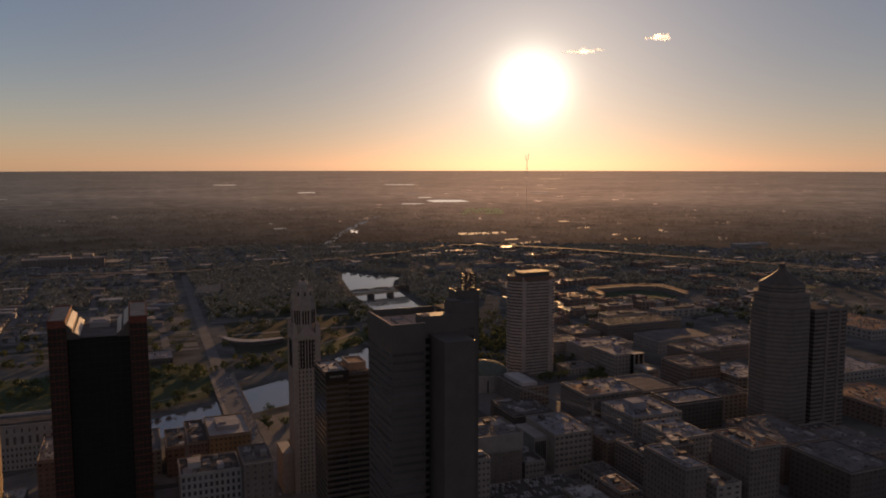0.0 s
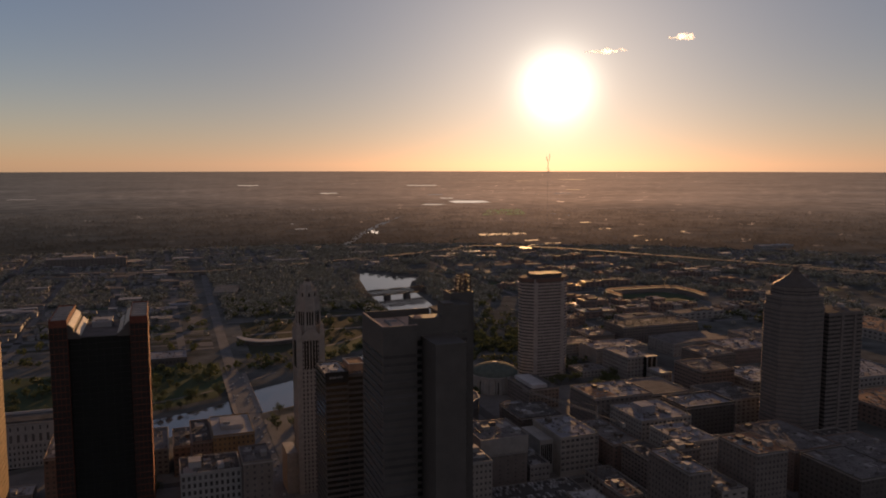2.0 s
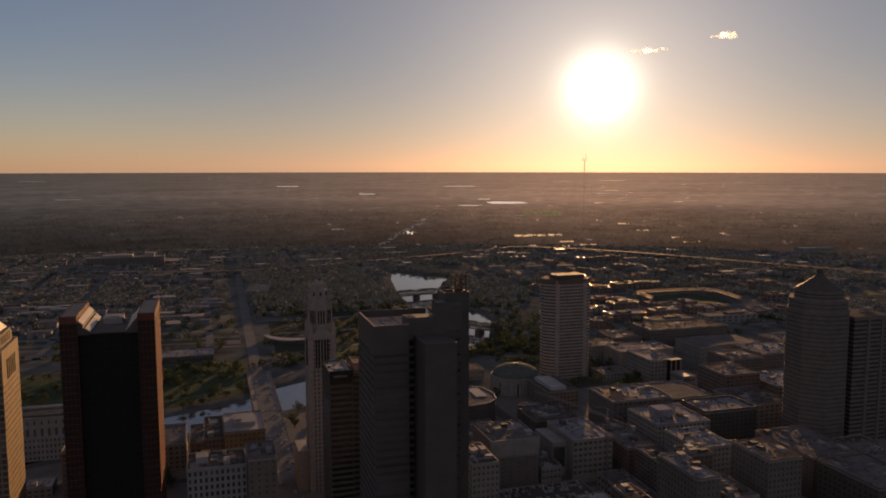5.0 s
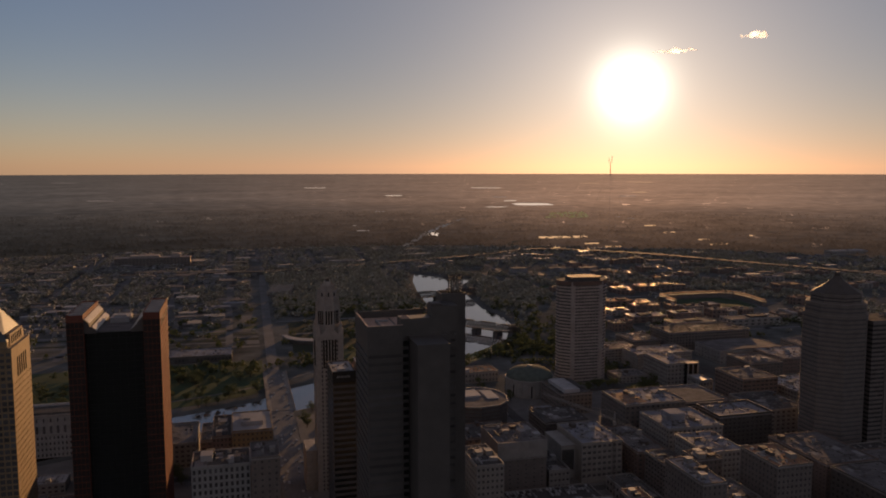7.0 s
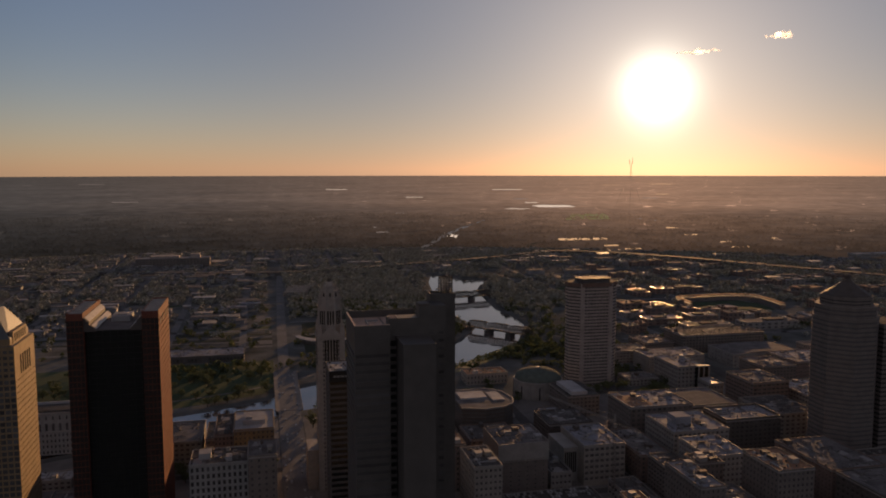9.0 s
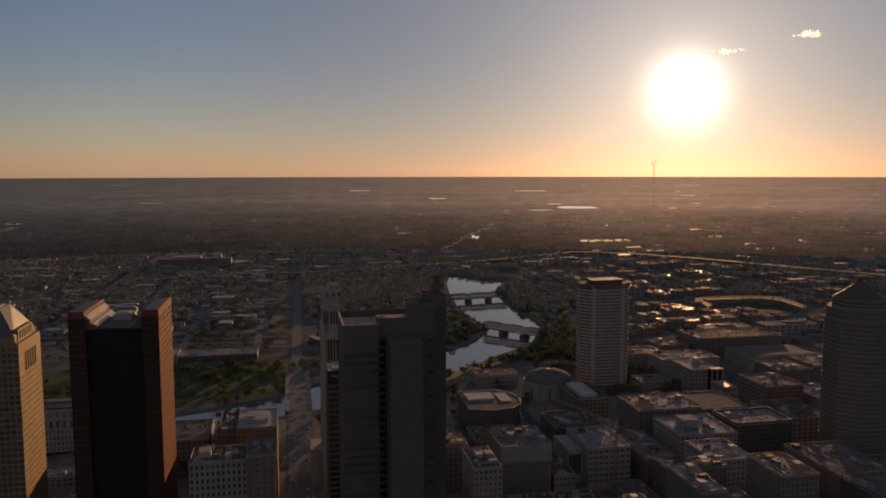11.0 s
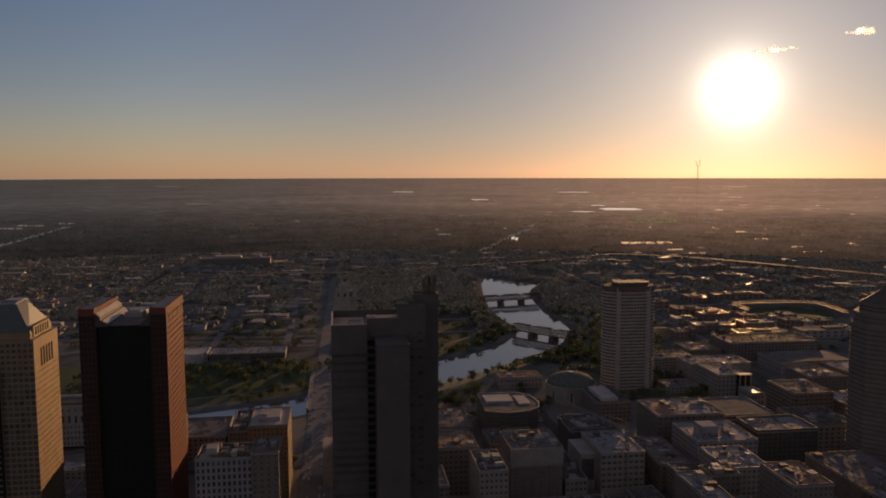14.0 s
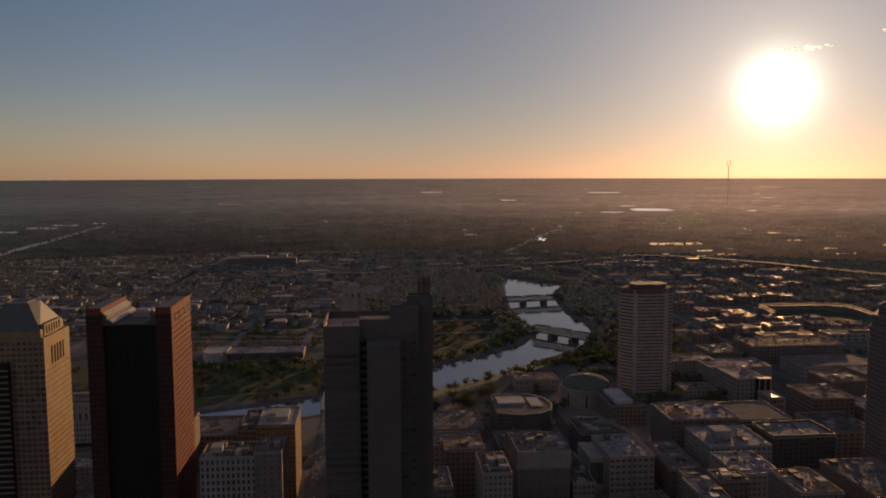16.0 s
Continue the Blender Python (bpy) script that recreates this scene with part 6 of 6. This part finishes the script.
def leaf_mesh(name, v, mat, label):
    plan = v
    v = np.stack(far_place(v[:, 0], v[:, 1], v[:, 2]), 1)
    me = bpy.data.meshes.new(name)
    q = len(v) // 4
    me.vertices.add(4 * q)
    me.vertices.foreach_set("co", v.astype(np.float32).ravel())
    me.loops.add(4 * q)
    me.loops.foreach_set("vertex_index", np.arange(4 * q, dtype=np.int32))
    me.polygons.add(q)
    me.polygons.foreach_set("loop_start", np.arange(0, 4 * q, 4, dtype=np.int32))
    me.materials.append(mat)
    me.update(calc_edges=True)
    at = me.attributes.new("plan", "FLOAT_VECTOR", "POINT")
    at.data.foreach_set("vector", plan.astype(np.float32).ravel())
    tagged(new(name, me), label, "trees", "", "stuff")


woods()


def houses():
    """Small far houses with gabled roofs, too many to count."""
    rng = np.random.default_rng(21)
    v, f, rv, rf = [], [], [], []
    made = 0
    lines = [(a, b) for a, b in STREETS]
    while made < 4300:
        r, a = math.sqrt(rng.uniform(1180 ** 2, 2590 ** 2)), math.radians(rng.uniform(-26, 60))
        x, y = EYE_X + r * math.sin(a), EYE_Y + r * math.cos(a)
        x, y = round(x / 16) * 16 + rng.uniform(-3, 3), round(y / 26) * 26 + rng.uniform(-3, 3)
        if 560 < x < 1500 and y < 2050 or 60 < x < 660 and 800 < y < 1960 or y < 1150 or x < 84 and y < 1320:
            continue
        if noise.noise((x / 300, y / 300, 8.0)) < -0.12:
            continue
        if any(abs(x - a[0]) < 13 if abs(a[0] - b[0]) < 40 else abs(y - (a[1] + b[1]) / 2) < 14 and a[0] < x < b[0] for a, b in lines):
            continue
        if any(q[0] - 4 < x < q[1] + 4 and q[2] - 6 < y < q[3] + 6 for q in LOTS_FLAT) and rng.random() < 0.85:
            continue
        w, d, h = rng.uniform(3, 5.5), rng.uniform(3.5, 7), rng.uniform(3, 6)
        if rng.random() < 0.03:
            w, d, h = rng.uniform(7, 20), rng.uniform(6, 14), rng.uniform(4, 9)
        o = len(v)
        v += [(x + sx * w, y + sy * d, z) for z in (0, h) for sx, sy in ((-1, -1), (1, -1), (1, 1), (-1, 1))]
        f += [(o, o + 1, o + 5, o + 4), (o + 1, o + 2, o + 6, o + 5), (o + 2, o + 3, o + 7, o + 6), (o + 3, o, o + 4, o + 7)]
        g = 0.2 if w > 10 else rng.uniform(1.5, 3)
        o = len(rv)
        e = 1.06
        rv += [(x + sx * w * e, y + sy * d * e, h) for sx, sy in ((-1, -1), (1, -1), (1, 1), (-1, 1))] + [(x - w * e, y, h + g), (x + w * e, y, h + g)]
        rf += [(o, o + 1, o + 5, o + 4), (o + 2, o + 3, o + 4, o + 5), (o + 1, o + 2, o + 5), (o + 3, o, o + 4), (o, o + 3, o + 2, o + 1)]
        made += 1
    own = thing("far_houses", 0, 1500, 0, "pale far houses with dark gabled roofs among trees", "houses", "", "stuff")
    part("walls", mesh_from("walls", v, f, M["houses"]), own, "", "stuff")
    part("roofs", mesh_from("roofs", rv, rf, M["shingle"]), own, "", "stuff")


houses()


def far_shed(x, y, w, d, h, roof, label="far flat-roofed warehouse out on the plain"):
    own = thing("far_warehouse", *[float(c) for c in far_place(x, y, 0.0)], label, "warehouse", "far warehouses")
    v = []
    for z in (0.0, h):
        px, py, pz = far_place([x - w, x + w, x + w, x - w], [y - d, y - d, y + d, y + d], z)
        v += list(zip(px, py, pz))
    part("wall", mesh_from("wall", v, [(i, (i + 1) % 4, 4 + (i + 1) % 4, 4 + i) for i in range(4)] + [(3, 2, 1, 0)], M["houses"]), own)
    v = []
    for z in (h, h + 1.2):
        px, py, pz = far_place([x - w - 0.5, x + w + 0.5, x + w + 0.5, x - w - 0.5], [y - d - 0.5, y - d - 0.5, y + d + 0.5, y + d + 0.5], z)
        v += list(zip(px, py, pz))
    part("roof", mesh_from("roof", v, [(4, 5, 6, 7), (3, 2, 1, 0)] + [(i, (i + 1) % 4, 4 + (i + 1) % 4, 4 + i) for i in range(4)], M[roof]), own)


rng = random.Random(33)
for _ in range(110):
    x, y = rng.uniform(-640, 78), 1330 + 1000 * rng.random() ** 1.5
    w, d = rng.uniform(6, 24), rng.uniform(5, 11)
    if x + w > 80 or any(x - w < q[1] and x + w > q[0] and y - d < q[3] and y + d > q[2] for q in FOOT):
        continue
    far_shed(x, y, w, d, rng.uniform(4, 10), rng.choice(("gravel", "gravel", "bluegrey", "tar", "metalroof")), "low flat-roofed building among houses and trees")
rng = random.Random(31)
for _ in range(90):
    r = rng.uniform(2000, 2600)
    a = radians(rng.uniform(-24, 58))
    x, y = EYE_X + r * math.sin(a), EYE_Y + r * math.cos(a)
    if x < 660 and y < 2000:
        continue
    far_shed(x, y, rng.uniform(8, 34), rng.uniform(6, 14), rng.uniform(5, 9), rng.choice(("metalroof", "gravel", "coping", "gravel")))
# the field's sunlight is painted as emission
flat_patch("field", [(1605, 3840), (1865, 3840), (2050, 4330), (1857, 4360)], 1.5, M["farfield"], "far mown field with low sunlight painted as glow", "field")
# more emissive sheets, painted light of roofs and water
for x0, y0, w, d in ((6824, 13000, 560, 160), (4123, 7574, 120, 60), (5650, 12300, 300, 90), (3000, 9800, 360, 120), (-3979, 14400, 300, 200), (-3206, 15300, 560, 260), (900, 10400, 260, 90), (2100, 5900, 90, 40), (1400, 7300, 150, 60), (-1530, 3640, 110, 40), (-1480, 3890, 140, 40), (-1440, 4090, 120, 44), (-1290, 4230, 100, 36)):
    flat_patch("far_roof", [(x0, y0), (x0 + w, y0 - w * 0.2), (x0 + w, y0 - w * 0.2 + d), (x0, y0 + d)], 3.0, M["farroof" if x0 > 3500 else "farwater" if x0 > 0 else "farpale"], "far sheet of roofs or water with its light painted as glow", "roofs", "", 3.0)
# lake and ponds emit a painted sky reflection
flat_patch("lake", [(1950, 5190), (2060, 5150), (2210, 5160), (2250, 5400), (2080, 5500), (1980, 5420)], 1.5, M["farwater"], "far lake with sky reflection painted as glow", "lake")
flat_patch("lake", [(1640, 5000), (1760, 4960), (1820, 5010), (1700, 5060)], 1.5, M["farwater"], "narrow far pond beside the lake", "lake")
flat_patch("pond", [(775, 3010), (800, 2930), (835, 3020), (830, 3110), (790, 3120)], 1.5, M["farwater"], "small round far pond among trees", "pond")

# ---- clouds ----


def cloud(x, y, z, length, height, seed, label):
    rng = random.Random(seed)
    bm = bmesh.new()
    for k in range(34):
        t = rng.uniform(-1, 1)
        r = 0.8 * height * rng.uniform(0.3, 0.7) * (1 - 0.6 * abs(t))
        m = Matrix.Translation((t * length / 2, rng.gauss(0, height * 0.3), rng.uniform(-0.2, 0.6) * height * (1 - abs(t)))) @ Matrix.Diagonal((rng.uniform(1.2, 2.2), 1.0, 0.7, 1))
        bmesh.ops.create_icosphere(bm, subdivisions=3, radius=r, matrix=m)
    for vt in bm.verts:
        vt.co += Vector([noise.noise(vt.co * 0.05 + Vector((s, seed, 0))) for s in (0, 9, 18)]) * height * 0.35
    me = bpy.data.meshes.new("cloud")
    bm.to_mesh(me)
    bm.free()
    me.materials.append(M["cloud"])
    me.polygons.foreach_set("use_smooth", [True] * len(me.polygons))
    ob = tagged(new("cloud", me), label, "cloud", "small evening clouds")
    ob.matrix_world = pose(x, y, z, 0, 0, -33)
    ob.visible_shadow = False


cloud(2600, 3536, 922, 112, 37, 3, "small bright ragged cloud high beside the sun")
cloud(2335, 3836, 880, 225, 26, 8, "thin bright streak of cloud touching the sun")

# ---- traffic ----


def car(label, group):
    own = thing("car", 0, 0, 0, label, "car", group)
    bm = bmesh.new()
    prof = [(-2.2, 0.35), (2.2, 0.35), (2.25, 0.75), (1.3, 0.9), (0.7, 1.42), (-1.1, 1.45), (-1.8, 0.95), (-2.25, 0.9)]
    a = [bm.verts.new((-0.88, y, z)) for y, z in prof]
    b = [bm.verts.new((0.88, y, z)) for y, z in prof]
    bm.faces.new(a)
    bm.faces.new(b[::-1])
    for i in range(len(prof)):
        bm.faces.new((a[i], b[i], b[(i + 1) % len(prof)], a[(i + 1) % len(prof)]))
    bmesh.ops.recalc_face_normals(bm, faces=bm.faces)
    me = bpy.data.meshes.new("body")
    bm.to_mesh(me)
    bm.free()
    me.materials.append(M["carpaint"])
    o = new("body", me)
    o.parent = own
    o = new("windows", boxes("windows", [(-0.9, 0.9, -0.9, 0.5, 0.98, 1.3)], M["glass"]))
    o.parent = own
    for x in (-0.8, 0.65):
        for y in (-1.4, 1.4):
            w = new("wheel", prism("wheel", [(y + 0.33 * math.cos(k * math.pi / 5), 0.33 + 0.33 * math.sin(k * math.pi / 5)) for k in range(10)], 0, 0.18, M["tyre"]))
            w.parent = own
            w.matrix_local = Matrix(((0, 0, 1, x), (1, 0, 0, 0), (0, 1, 0, 0), (0, 0, 0, 1)))
    return own


def traffic():
    rng = random.Random(12)
    one = car("waiting or driving saloon car on the avenue", "cars on the avenue")
    places = []
    for lane in (89, 93, 103, 107):
        y = 540 + rng.uniform(0, 20)
        while y < 1004:
            if not 846 < y < 860:
                places.append((lane, y, 0.19 if not 846 < y < 1016 else 0.46, 0 if lane > 98 else 180))
            y += rng.uniform(9, 55)
    for k, (x, y, z, turn) in enumerate(places):
        m = pose(x, y, z, 0, 0, turn)
        if k == 0:
            one.matrix_world = m
        else:
            copy_thing(one, m)


traffic()


def parked_cars():
    rng = random.Random(18)
    one = car("saloon car parked in a row on the parking deck", "cars on the parking deck")
    k = 0
    for y, turn in ((520.5, 0), (531, 180), (536.5, 0), (547, 180), (552.5, 0), (558, 180)):
        for i in range(25):
            if rng.random() < 0.4:
                continue
            m = pose(258.5 + i * 2.8 + rng.uniform(-0.2, 0.2), y + rng.uniform(-0.3, 0.3), 6.62, 0, 0, turn + rng.uniform(-2, 2))
            if k == 0:
                one.matrix_world = m
            else:
                copy_thing(one, m)
            k += 1


parked_cars()
